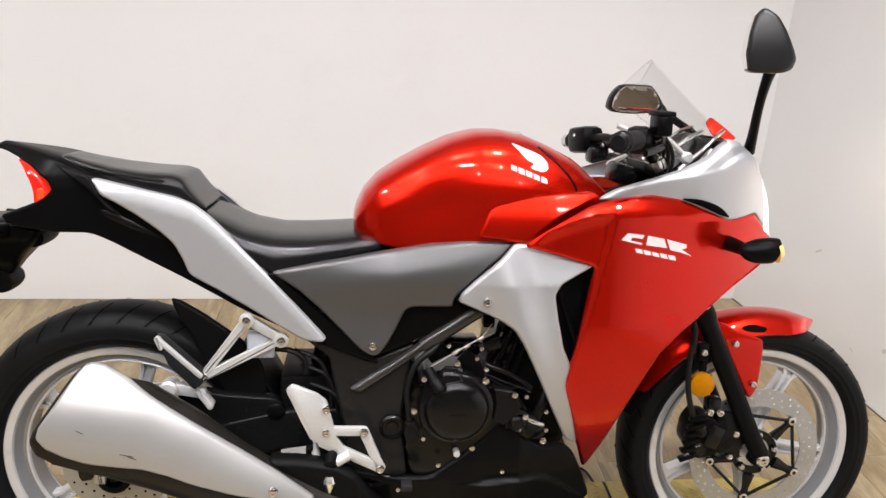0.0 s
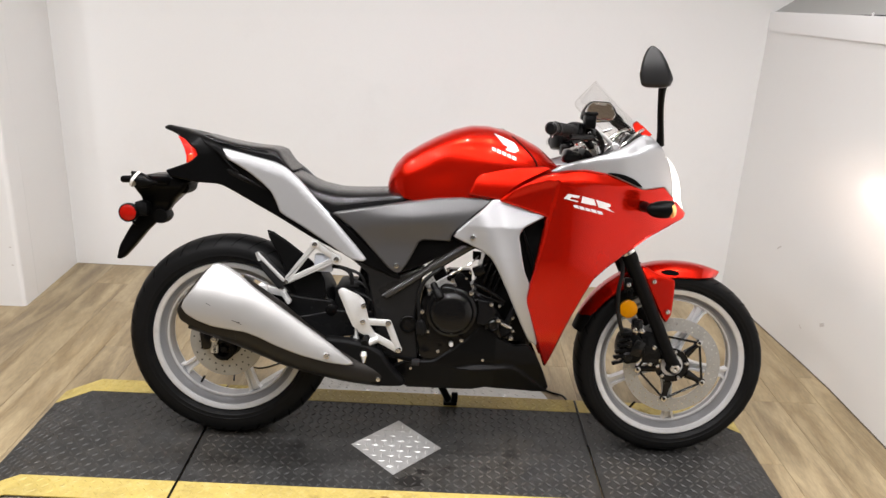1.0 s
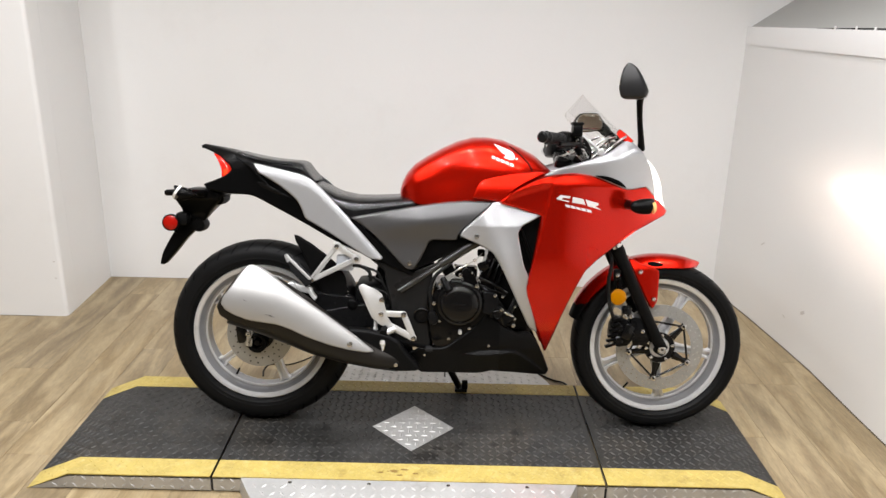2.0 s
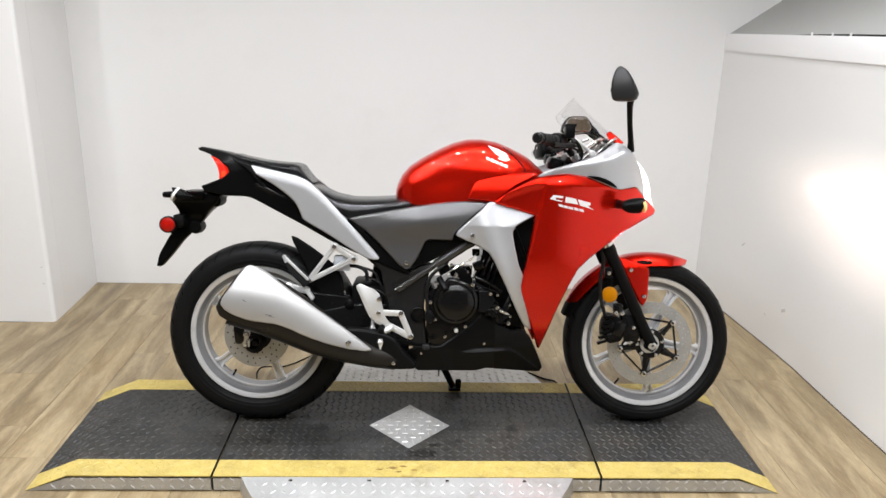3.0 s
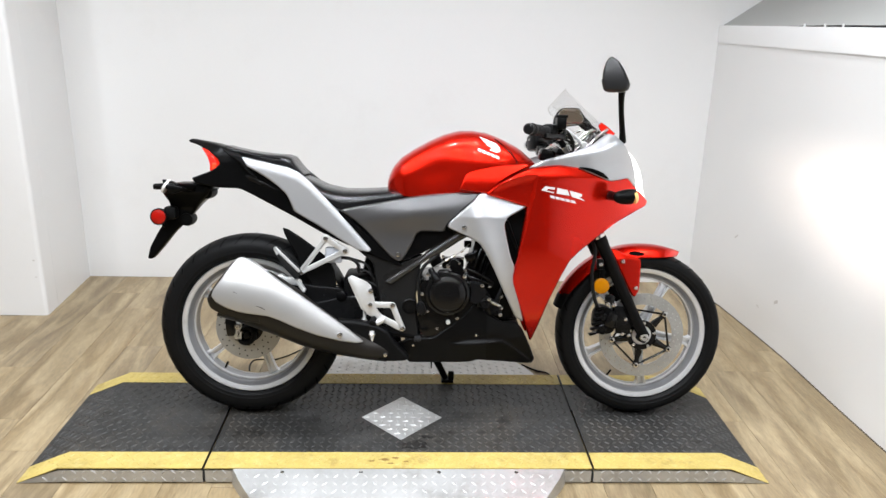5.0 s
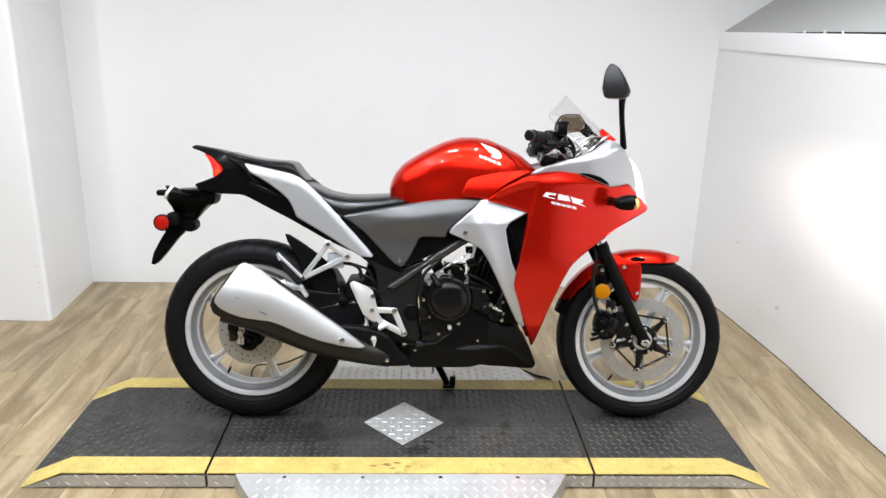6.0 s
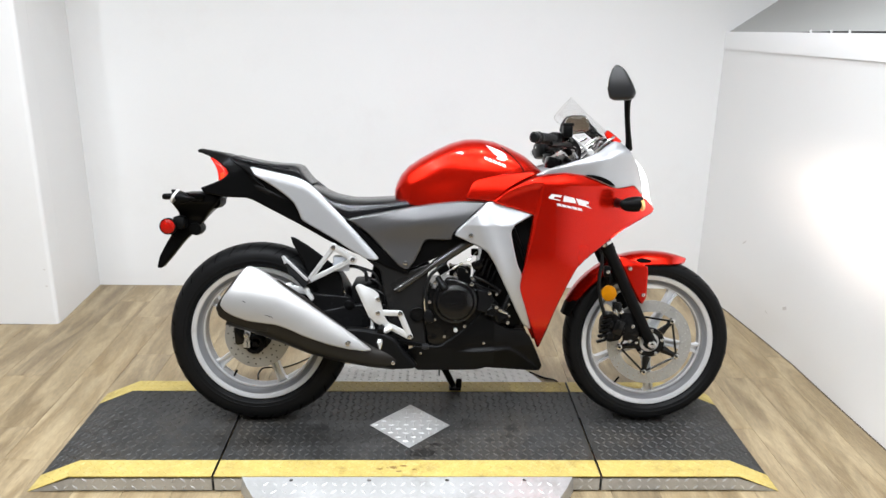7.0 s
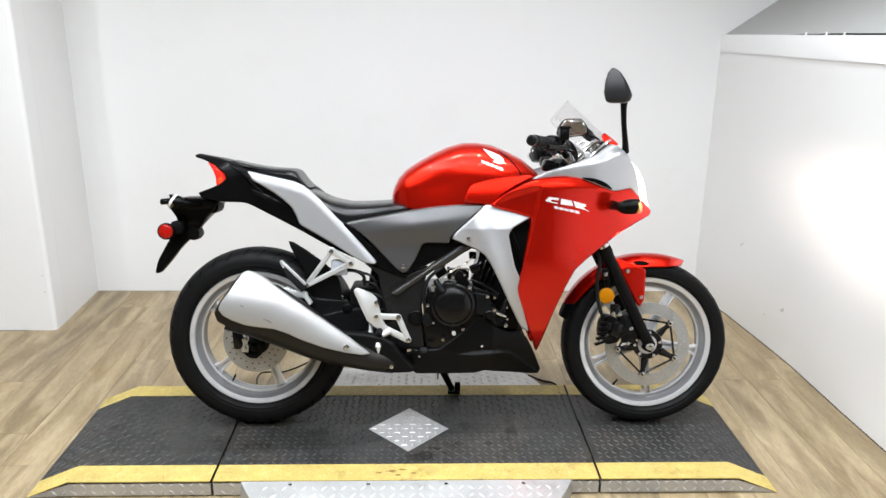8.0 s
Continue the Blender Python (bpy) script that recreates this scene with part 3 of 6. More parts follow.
for s, y0, name in ((-1, NEAR - 0.002, "entry_ramp"), (1, FAR + 0.002, "exit_ramp")):
    y1 = y0 + s * 0.262
    n = 6
    rings = []
    for i in range(n + 1):
        k = i / n
        y, z, w = y0 + (y1 - y0) * k, (DECK - 0.001) * (1 - k) + 0.003 * k, 0.512 - (0.075 * k ** 1.4 if s > 0 else 0.19 * k ** 1.15)
        rings.append([(-w, y, z), (w, y, z), (w + 0.006, y, 0.0), (-w - 0.006, y, 0.0)])
    ramp = part(name, skin(bmesh.new(), rings), M_ALU, platform, "bright tread plate ramp")
    tagged(part("tread", lugs(steps(-0.50, 0.50, 0.0300), steps(0.018, 0.250, 0.0300), lambda u, v, s=s: abs(u) < 0.495 - (0.075 * (v / 0.262) ** 1.4 if s > 0 else 0.19 * (v / 0.262) ** 1.15),
                lambda u, v, h, y0=y0, s=s: (u, y0 + s * v, (DECK - 0.001) * (1 - v / 0.262) + 0.003 * v / 0.262 + h)), M_ALULUG, ramp), kind="stuff")
    for x in (-0.36, -0.12, 0.12, 0.36):
        part("screw", lathe(bmesh.new(), [(0.0062, 0), (0.0062, 0.001), (0.004, 0.0018)], 12, Matrix.Translation((x, y0 + s * 0.014, DECK - 0.0035))), M_CHROME, ramp)
# an oil stain by the diamond and a scuff on the yellow strip
def blot(name, cx, cy, rx, ry, lift, material, seed):
    r = random.Random(seed)
    pts = chaikin([(cx + rx * k * math.cos(a), cy + ry * k * math.sin(a)) for a, k in ((2 * math.pi * i / 16, r.uniform(0.55, 1.1)) for i in range(16))], 1)
    return part(name, prism(bmesh.new(), pts, DECK + lift, DECK + lift + 0.0003, "z"), material, platform)


blot("oil_stain", 0.045, -0.165, 0.060, 0.030, 0.0003, M_STAIN, 3)
blot("oil_stain", 0.085, -0.120, 0.022, 0.016, 0.0003, M_STAIN, 4)
for sx, sy, k in ((-0.05, -0.255, 1.0), (-0.015, -0.245, 0.7), (-0.09, -0.262, 0.6), (0.02, -0.265, 0.5), (-0.03, -0.275, 0.6)):
    blot("scuff", sx, sy, 0.020 * k, 0.008 * k, 0.0015, M_SCRAPE, int(100 * k + 50 * sx))
bm = tube(bmesh.new(), spline([(-0.619, 0.452, 0.003), (-0.628, 0.50, 0.003), (-0.618, 0.548, 0.003), (-0.580, 0.556, 0.003), (-0.539, 0.553, 0.003), (-0.486, 0.593, 0.003), (-0.426, 0.660, 0.003), (-0.36, 0.675, 0.003)], 5), 0.0028, 8)
tagged(part("cable", bm, M_CABLE), "thin black cable lying loose on the wooden floor", "cable")
# loose cable from the platform's joint
bm = tube(bmesh.new(), spline([(0.49, 0.52, 0.004), (0.54, 0.47, 0.004), (0.585, 0.44, 0.006), (0.60, 0.37, 0.012), (0.603, 0.331, 0.05), (0.603, 0.28, 0.057), (0.603, 0.05, 0.0565)], 5), 0.0035, 8)
tagged(part("cable", bm, M_CABLE), "thin black cable across the platform's joint onto the floor", "cable")

# ---- motorcycle: built upright along x, leaned on its side stand ----
LEAN_SIDE = 10.0
bike = thing("motorcycle", "red and silver sport motorcycle leaning on its side stand, headlight lit", "motorcycle", pose(0, 0.068, DECK, -LEAN_SIDE))
FX, FZ, RX, RZ = 0.826, 0.290, -0.517, 0.310


def body(name, bm, material, label="", parent=None, angle=38):
    return part(name, bm, material, parent or bike, label, angle)


def pair(name, pts, depth, material, label="", parent=None, **how):
    """The same panel on both flanks; returns the right one."""
    made = [body(name, shell(pts, depth, side=s, **how), material, label, parent) for s in (-1, 1)]
    return made[0]


BOLT = lathe(bmesh.new(), [(0.0085, 0), (0.0085, 0.003), (0.0070, 0.0055), (0.0042, 0.0060), (0.0040, 0.0030), (0.0005, 0.0028)], 16)
bolt_mesh = bpy.data.meshes.new("bolt")
BOLT.to_mesh(bolt_mesh)
BOLT.free()
bolt_mesh.materials.append(M_CHROME)
bolt_mesh.shade_smooth()
bolt_mesh.set_sharp_from_angle(angle=radians(35))


def bolt(x, y, z, size=1.0, parent=None):
    o = new("bolt", bolt_mesh)
    o.parent = parent or bike
    o.matrix_basis = across(x, y, z) @ Matrix.Diagonal((size, size, size, 1))
    return o


# wheels
def wheel(name, cx, cz, tyre_r, tyre_half, rim_half, turn, label):
    """Rim with five slotted spokes, tyre and hub."""
    m = across(cx, 0, cz)
    h = rim_half
    # broad bright lip, a channel behind it coloured darker as recess shade, and a thin raised inner edge
    lip = [(0.2345, h - 0.003), (0.2335, h), (0.2315, h + 0.0015), (0.2240, h + 0.0005), (0.2180, h - 0.0015), (0.2165, h - 0.0040), (0.2160, h - 0.0100)]
    seat = [(0.2200, 0.024 - h), (0.2215, 0), (0.2200, h - 0.024), (0.228, h - 0.010)]
    scale = lambda pts: [(r * 0.988, y) for r, y in pts]
    rim = body(name, lathe(bmesh.new(), scale(lip + [(r, -y) for r, y in reversed(lip)] + [(0.228, 0.010 - h)] + seat), 96, m, closed=True), M_RIM, label)
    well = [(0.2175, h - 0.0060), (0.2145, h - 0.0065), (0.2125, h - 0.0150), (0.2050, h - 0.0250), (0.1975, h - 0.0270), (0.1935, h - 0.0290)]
    part("rim_well", lathe(bmesh.new(), scale(well + [(r, -y) for r, y in reversed(well)]), 96, m, closed=True), M_RIMSHADE, rim, "silver rim well with recess shade in its colour")
    for s in (-1, 1):
        edge = [(0.1990, s * (h - 0.0285)), (0.1985, s * (h - 0.0235)), (0.1965, s * (h - 0.0225)), (0.1940, s * (h - 0.0230)), (0.1928, s * (h - 0.0300))]
        part("rim_edge", lathe(bmesh.new(), scale(edge), 96, m, closed=True), M_RIM, rim)
    k, w = tyre_half, tyre_r
    shoulder = [(0.2220, 0.50), (0.2302, 0.68), (0.2322, 0.77), (0.2352, 0.85), (0.2400, 0.925), (0.2412, 0.950), (0.2428, 0.962), (0.2440, 0.958), (0.2520, 0.990), (0.2528, 1.002), (0.2545, 1.002), (0.2555, 0.996), (0.2600, 1.0)]
    crown = [(0.30, 0.985), (0.52, 0.91), (0.72, 0.76), (0.88, 0.52), (0.97, 0.26), (1.0, 0.0)]
    half = [(r, a * k) for r, a in shoulder] + [(0.260 + (w - 0.260) * s, a * k) for s, a in crown]
    full = half + [(r, -y) for r, y in reversed(half[:-1])]
    tyre = part("tyre", lathe(bmesh.new(), full, 128, m, closed=True), M_RUBBER, rim, "black road tyre", 30)
    # tread grooves, slanting out from the crown
    bm = bmesh.new()
    outer = [(r, y) for r, y in half if r > 0.262]
    for i in range(34):
        a0 = 2 * math.pi * i / 34
        for s in (-1, 1):
            rows = []
            for t in (0.12, 0.35, 0.6, 0.85):
                f = t * (len(outer) - 1)
                j = min(int(f), len(outer) - 2)
                r = outer[j][0] + (outer[j + 1][0] - outer[j][0]) * (f - j) + 0.0016
                y = outer[j][1] + (outer[j + 1][1] - outer[j][1]) * (f - j)
                a = a0 + (0.11 if s > 0 else 0.02) + 0.16 * (1 - t)
                g = 0.0045 * (1.2 - t * 0.6) / r * 0.5
                rows.append([m @ Vector((r * math.cos(q), r * math.sin(q), s * (y + 0.0005))) for q in (a - g, a + g)])
            skin(bm, rows, closed=False, caps=False)
    tagged(part("tread_groove", bm, M_GROOVE, tyre), kind="stuff")
    # spokes: two ribs and the web between them
    for i in range(5):
        a = radians(turn + 72 * i)
        bm = bmesh.new()
        for s in (-1, 1):
            rings = []
            for r, off, wd, dp in ((0.040, 0.0135, 0.011, 0.034), (0.09, 0.0090, 0.0082, 0.030), (0.15, 0.0088, 0.0078, 0.028), (0.178, 0.0100, 0.0082, 0.027), (0.189, 0.0140, 0.0105, 0.026), (0.196, 0.022, 0.015, 0.025)):
                o = s * off
                ring = []
                for du, dv in ((-wd / 2, -dp / 2), (wd / 2, -dp / 2), (wd / 2, dp / 2), (-wd / 2, dp / 2)):
                    u, v = r, o + du
                    ring.append((cx + u * math.cos(a) - v * math.sin(a), dv, cz + u * math.sin(a) + v * math.cos(a)))
                rings.append(ring)
            skin(bm, rings)
        es = [e for e in bm.edges if e.calc_length() > 0.02]
        bmesh.ops.bevel(bm, geom=es, offset=0.002, segments=2, affect="EDGES", profile=0.5)
        rings = []
        for r, wd in ((0.05, 0.014), (0.11, 0.011), (0.17, 0.012), (0.193, 0.022)):
            rings.append([(cx + r * math.cos(a) - v * math.sin(a), y, cz + r * math.sin(a) + v * math.cos(a)) for v, y in ((-wd / 2, -0.004), (wd / 2, -0.004), (wd / 2, 0.004), (-wd / 2, 0.004))])
        skin(bm, rings)
        part("spoke", bm, M_RIM, rim)
    part("hub", lathe(bmesh.new(), [(0.020, -0.062), (0.044, -0.060), (0.050, -0.045), (0.046, -0.02), (0.046, 0.02), (0.050, 0.045), (0.044, 0.060), (0.020, 0.062)], 40, m), M_RIM, rim)
    valve = tube(bmesh.new(), [(cx - 0.100, -0.004, cz - 0.162), (cx - 0.088, -0.014, cz - 0.140)], 0.0035, 8)
    part("valve", valve, M_BLACK, rim)
    return rim


def rotor(rim, cx, cz, y, r0, r1, holes, n_holes):
    """A drilled steel brake disc with its holes."""
    m = across(cx, y, cz)
    bm = lathe(bmesh.new(), [(r0, -0.002), (r1, -0.002), (r1, 0.002), (r0, 0.002)], 72, m, closed=True)
    disc = part("brake_disc", bm, M_DISC, rim, "drilled steel brake disc")
    bm = bmesh.new()
    for i in range(n_holes):
        for j, f in enumerate((0.25, 0.55, 0.82)):
            if (i + j) % 3 == 2 and j != 1:
                continue
            a = 2 * math.pi * (i + j * 0.36) / n_holes
            r = r0 + (r1 - r0) * f
            lathe(bm, [(0.0026, 0.0015), (0.0026, 0.0024)], 8, m @ Matrix.Translation((r * math.cos(a), r * math.sin(a), 0)))
    tagged(part("disc_hole", bm, holes, disc), kind="stuff")
    return disc


front = wheel("front_wheel", FX, FZ, 0.289, 0.055, 0.039, 61, "silver five-spoke front wheel")
rear = wheel("rear_wheel", RX, RZ, 0.310, 0.070, 0.052, 75, "silver five-spoke rear wheel")
disc = rotor(front, FX, FZ, -0.060, 0.107, 0.147, M_CHROME, 34)
# black carrier: five arms, rivets and the thin bars between them
bm = bmesh.new()
lathe(bm, [(0.034, -0.005), (0.052, -0.005), (0.052, 0.004), (0.034, 0.004)], 36, across(FX, -0.060, FZ), closed=True)
tips = []
for i in range(5):
    a = radians(45 + 72 * i)
    tips.append((FX + 0.106 * math.cos(a), FZ + 0.106 * math.sin(a)))
    tube(bm, [(FX + 0.052 * math.cos(a), -0.066, FZ + 0.052 * math.sin(a)), (FX + 0.085 * math.cos(a), -0.067, FZ + 0.085 * math.sin(a)), (FX + 0.111 * math.cos(a), -0.066, FZ + 0.111 * math.sin(a))], [0.0145, 0.0085, 0.0115], 8, 0.4)
for (ax, az), (bx, bz) in zip(tips, tips[1:] + tips[:1]):
    tube(bm, [(ax, -0.068, az), (bx, -0.068, bz)], 0.0038, 6)
part("disc_carrier", bm, M_ENGINE, disc, "black disc carrier")
for i in range(5):
    a = radians(12 + 72 * i)
    bolt(FX + 0.043 * math.cos(a), -0.069, FZ + 0.043 * math.sin(a), 0.75, disc)
for ax, az in tips:
    part("rivet", lathe(bmesh.new(), [(0.009, 0), (0.009, 0.004), (0.0045, 0.0045), (0.004, 0.002)], 16, across(ax, -0.068, az)), M_CHROME, disc)
rdisc = rotor(rear, RX, RZ, -0.078, 0.046, 0.110, M_GROOVE, 24)
part("disc_carrier", lathe(bmesh.new(), [(0.03, -0.004), (0.049, -0.004), (0.049, 0.004), (0.03, 0.004)], 30, across(RX, -0.082, RZ), closed=True), M_ENGINE, rdisc)
# chain wheel on the far side
part("sprocket", lathe(bmesh.new(), [(0.03, -0.003), (0.098, -0.003), (0.102, 0), (0.098, 0.003), (0.03, 0.003)], 38, across(RX, 0.085, RZ), closed=True), M_CHROME, rear)

# front fork, axle and caliper
for s in (-1, 1):
    y = s * 0.092
    leg = body("fork_leg", tube(bmesh.new(), [(0.655, y, 0.632), (0.664, y, 0.615), (0.672, y, 0.598), (0.745, y, 0.450), (0.800, y, 0.338), (0.822, y, 0.300), (0.826, y, 0.288)], [0.0230, 0.0235, 0.0205, 0.0195, 0.0193, 0.0195, 0.016], 20), M_MATTE, "matte black fork leg")
    part("fork_tube", tube(bmesh.new(), [(0.668, y, 0.605), (0.535, y, 0.875)], 0.0185, 16), M_CHROME, leg, "bright fork tube")
    part("fork_seal", tube(bmesh.new(), [(0.657, y, 0.628), (0.651, y, 0.640)], 0.0220, 20), M_CHROME, leg, "bright seal ring")
    part("axle_clamp", block(bmesh.new(), (0.823, s * 0.084, 0.292), (0.036, 0.034, 0.042), 0.009, Matrix.Rotation(radians(26), 4, "Y")), M_MATTE, leg)
    lathe_bm = lathe(bmesh.new(), [(0.0145, 0), (0.0145, 0.008), (0.011, 0.011), (0.006, 0.011), (0.005, 0.008)], 6 * 3, across(0.822, -0.101 if s < 0 else 0.113, 0.292))
    part("axle_nut", lathe_bm, M_CHROME, leg)
body("lower_yoke", block(bmesh.new(), (0.595, 0, 0.735), (0.07, 0.24, 0.035), 0.010, Matrix.Rotation(radians(26), 4, "Y")), M_BLACK)
bm = prism(bmesh.new(), chaikin([(0.654, 0.372), (0.672, 0.398), (0.702, 0.392), (0.722, 0.372), (0.728, 0.335), (0.712, 0.306), (0.672, 0.298), (0.650, 0.330)], 1, 0.15), -0.106, -0.040, "y", 0.004)
caliper = body("front_caliper", bm, M_BLACK, "black front brake caliper")
part("caliper_cover", block(bmesh.new(), (0.704, -0.109, 0.352), (0.034, 0.014, 0.052), 0.006, Matrix.Rotation(radians(20), 4, "Y")), M_ENGINE, caliper)
for z in (0.322, 0.362):
    part("piston_housing", lathe(bmesh.new(), [(0.016, -0.03), (0.016, 0.008), (0.011, 0.012), (0.002, 0.012)], 20, across(0.676, -0.100, z)), M_ENGINE, caliper)
for i in range(6):
    part("caliper_fin", block(bmesh.new(), (0.648 + 0.0035 * i, -0.107, 0.306 + 0.0175 * i), (0.034, 0.018, 0.008), 0.002, Matrix.Rotation(radians(-18 + 9 * (i % 2)), 4, "Y")), M_BLACK, caliper)
part("caliper_bracket", prism(bmesh.new(), [(0.715, 0.398), (0.775, 0.392), (0.795, 0.345), (0.775, 0.300), (0.730, 0.300), (0.722, 0.345)], -0.088, -0.070, "y", 0.004), M_STEELPAINT, caliper, "dark caliper bracket")
for x, z, k in ((0.690, 0.408, 1.0), (0.712, 0.406, 1.0), (0.753, 0.357, 0.9), (0.745, 0.305, 0.8), (0.648, 0.312, 0.7), (0.768, 0.300, 0.7)):
    bolt(x, -0.108, z, k, caliper)
part("bleed_mount", block(bmesh.new(), (0.700, -0.095, 0.420), (0.030, 0.03, 0.034), 0.006), M_ENGINE, caliper)
body("brake_hose", tube(bmesh.new(), spline([(0.615, -0.075, 0.66), (0.640, -0.105, 0.590), (0.632, -0.112, 0.52), (0.637, -0.112, 0.455), (0.655, -0.105, 0.400), (0.668, -0.095, 0.380)]), 0.0062, 8), M_CABLE)
body("hose_clip", block(bmesh.new(), (0.657, -0.112, 0.545), (0.022, 0.02, 0.036), 0.004), M_BLACK)
bolt(0.657, -0.121, 0.545, 0.9)
amber = body("side_reflector", lathe(bmesh.new(), [(0.0255, -0.006), (0.0265, 0.0), (0.0265, 0.006), (0.022, 0.0085), (0.008, 0.010), (0.001, 0.0105)], 32, across(0.667, -0.104, 0.469)), M_AMBER, "round amber side reflector")
part("reflector_stay", block(bmesh.new(), (0.671, -0.094, 0.503), (0.016, 0.008, 0.06), 0.002), M_BLACK, amber)

# front mudguard: hugs the tyre, with a flank flap on the fork
GX, GZ = 0.822, 0.290


def guard_drop(a):
    return ramp_value(math.degrees(a), [62, 70, 80, 98, 112, 162], [0.016, 0.026, 0.036, 0.040, 0.030, 0.018])


def guard_ring(a, r, w):
    return [(GX + (r - guard_drop(a) * abs(u) ** 2.8) * math.cos(a), u * w, GZ + (r - guard_drop(a) * abs(u) ** 2.8) * math.sin(a)) for u in np.linspace(-1, 1, 21)]


def guard_half(x, z):
    a = math.atan2(z - GZ, x - GX)
    return 0.066 * max(0.0, min(1.0, (0.3115 - math.hypot(x - GX, z - GZ)) / guard_drop(a))) ** (1 / 2.8)


rings, inner = [], []
for i in range(25):
    a = radians(64 + (154 - 64) * i / 24)
    w = 0.066 * (1 - 0.90 * max(0, (4 - i) / 4) ** 2) * (1 - 0.30 * max(0, (i - 20) / 4) ** 2)
    r = 0.3115 + 0.006 * max(0, (6 - i) / 6)
    rings.append([Vector(p) for p in guard_ring(a, r, w)] + [Vector(p) for p in reversed(guard_ring(a, r - 0.004, w - 0.003))])
fender = body("front_mudguard", skin(bmesh.new(), rings), M_RED, "glossy red front mudguard")
liner = []
for i in range(9):
    a = radians(146 + 17 * i / 8)
    liner.append([Vector(p) for p in guard_ring(a, 0.3085, 0.056 - 0.003 * max(0, i - 5))] + [Vector(p) for p in reversed(guard_ring(a, 0.3050, 0.054 - 0.003 * max(0, i - 5)))])
part("rear_liner", skin(bmesh.new(), liner), M_MATTE, fender, "matte black mudguard extension")
for s in (-1, 1):
    flap = shell([(0.700, 0.592), (0.720, 0.590), (0.748, 0.574), (0.803, 0.558), (0.806, 0.540), (0.804, 0.452), (0.790, 0.426), (0.778, 0.434), (0.722, 0.540)], lambda x, z: 0.086 - 0.35 * max(0, z - 0.555), thick=0.005, side=s, edge=0.006, q=0.15)
    part("flap", flap, M_RED, fender)
part("vent", shell([(0.765, 0.5755), (0.794, 0.582), (0.824, 0.5755), (0.816, 0.568), (0.782, 0.568)], lambda x, z: guard_half(x, z) + 0.0016, thick=0.004, edge=0, step=0.006), M_GROOVE, fender)
bolt(0.740, -0.088, 0.551, 0.9, fender)
bolt(0.789, -0.088, 0.461, 0.9, fender)

# ---- tank, seats and tail ----
TX = [-0.056, -0.050, -0.036, -0.010, 0.030, 0.080, 0.130, 0.180, 0.230, 0.280, 0.330, 0.380, 0.420, 0.448]
TT = [0.806, 0.828, 0.857, 0.886, 0.913, 0.941, 0.964, 0.978, 0.979, 0.970, 0.950, 0.925, 0.890, 0.864]
TW = [0.050, 0.072, 0.092, 0.113, 0.130, 0.143, 0.151, 0.156, 0.157, 0.154, 0.147, 0.135, 0.120, 0.108]
TB = [0.786, 0.780, 0.772, 0.764, 0.758, 0.760, 0.764, 0.766, 0.768, 0.772, 0.780, 0.792, 0.804, 0.812]


def tank_point(x, t):
    """t runs 0 to 1 from the right lower edge over the top to the left one."""
    zt, w, zb = ramp_value(x, TX, TT), ramp_value(x, TX, TW), ramp_value(x, TX, TB)
    a = math.pi * t
    c, s = math.cos(a), math.sin(a)
    y = -math.copysign(abs(c) ** 0.62, c) * w
    z = zb + (zt - zb) * abs(s) ** 0.80
    # the knee hollow and the tuck towards the lower edge
    k = min(t, 1 - t) * 2
    y *= 1 - 0.10 * max(0.0, 1 - k / 0.30) - 0.10 * math.exp(-((x - 0.10) / 0.085) ** 2 - ((k - 0.25) / 0.20) ** 2)
    return Vector((x, y, z))


def tank_y(x, z):
    """The tank's half width at a height, for what lies on it."""
    best = min((tank_point(x, t / 200) for t in range(100)), key=lambda p: abs(p.z - z))
    return -best.y


rings = []
for i in range(49):
    x = TX[0] + (TX[-1] - TX[0]) * (i / 48) ** 1.15
    rings.append([tank_point(x, t / 40) for t in range(41)])
tank = body("fuel_tank", skin(bmesh.new(), rings), M_RED, "glossy candy red fuel tank")
seam = [(0.296, 0.952), (0.318, 0.935), (0.338, 0.916), (0.356, 0.896), (0.366, 0.876), (0.366, 0.858)]
for s in (-1, 1):
    part("seam", tube(bmesh.new(), spline([(x, s * (tank_y(x, z) + 0.0005), z) for x, z in seam], 4), 0.0022, 6), M_BLACK, tank)
part("filler_cap", lathe(bmesh.new(), [(0.046, -0.006), (0.046, 0.003), (0.040, 0.006), (0.012, 0.006), (0.010, 0.004)], 32, Matrix.Translation((0.235, 0, 0.9665)) @ Matrix.Rotation(radians(-3), 4, "Y")), M_CHROME, tank)
# white wing-like mark and a row of bars below it
wing = [(0.241, 0.96), (0.263, 0.952), (0.284, 0.944), (0.301, 0.936), (0.31, 0.925), (0.311, 0.913), (0.299, 0.907), (0.273, 0.916), (0.283, 0.923), (0.269, 0.93), (0.261, 0.939), (0.25, 0.951)]
pair("wing_mark", wing, lambda x, z: tank_y(x, z) + 0.0006, M_DECAL, "white wing-shaped mark", tank, thick=0.001, edge=0, step=0.012, smooth=1)
for bar in ([(0.237, 0.922), (0.248, 0.918), (0.248, 0.909), (0.237, 0.913)],
            [(0.251, 0.917), (0.262, 0.913), (0.263, 0.903), (0.251, 0.907)],
            [(0.265, 0.912), (0.277, 0.907), (0.277, 0.898), (0.266, 0.902)],
            [(0.28, 0.906), (0.291, 0.902), (0.292, 0.892), (0.28, 0.897)],
            [(0.295, 0.901), (0.306, 0.896), (0.307, 0.887), (0.295, 0.891)]):
    pair("mark_bar", bar, lambda x, z: tank_y(x, z) + 0.0006, M_DECAL, "", tank, thick=0.001, edge=0, step=0.012, smooth=0)
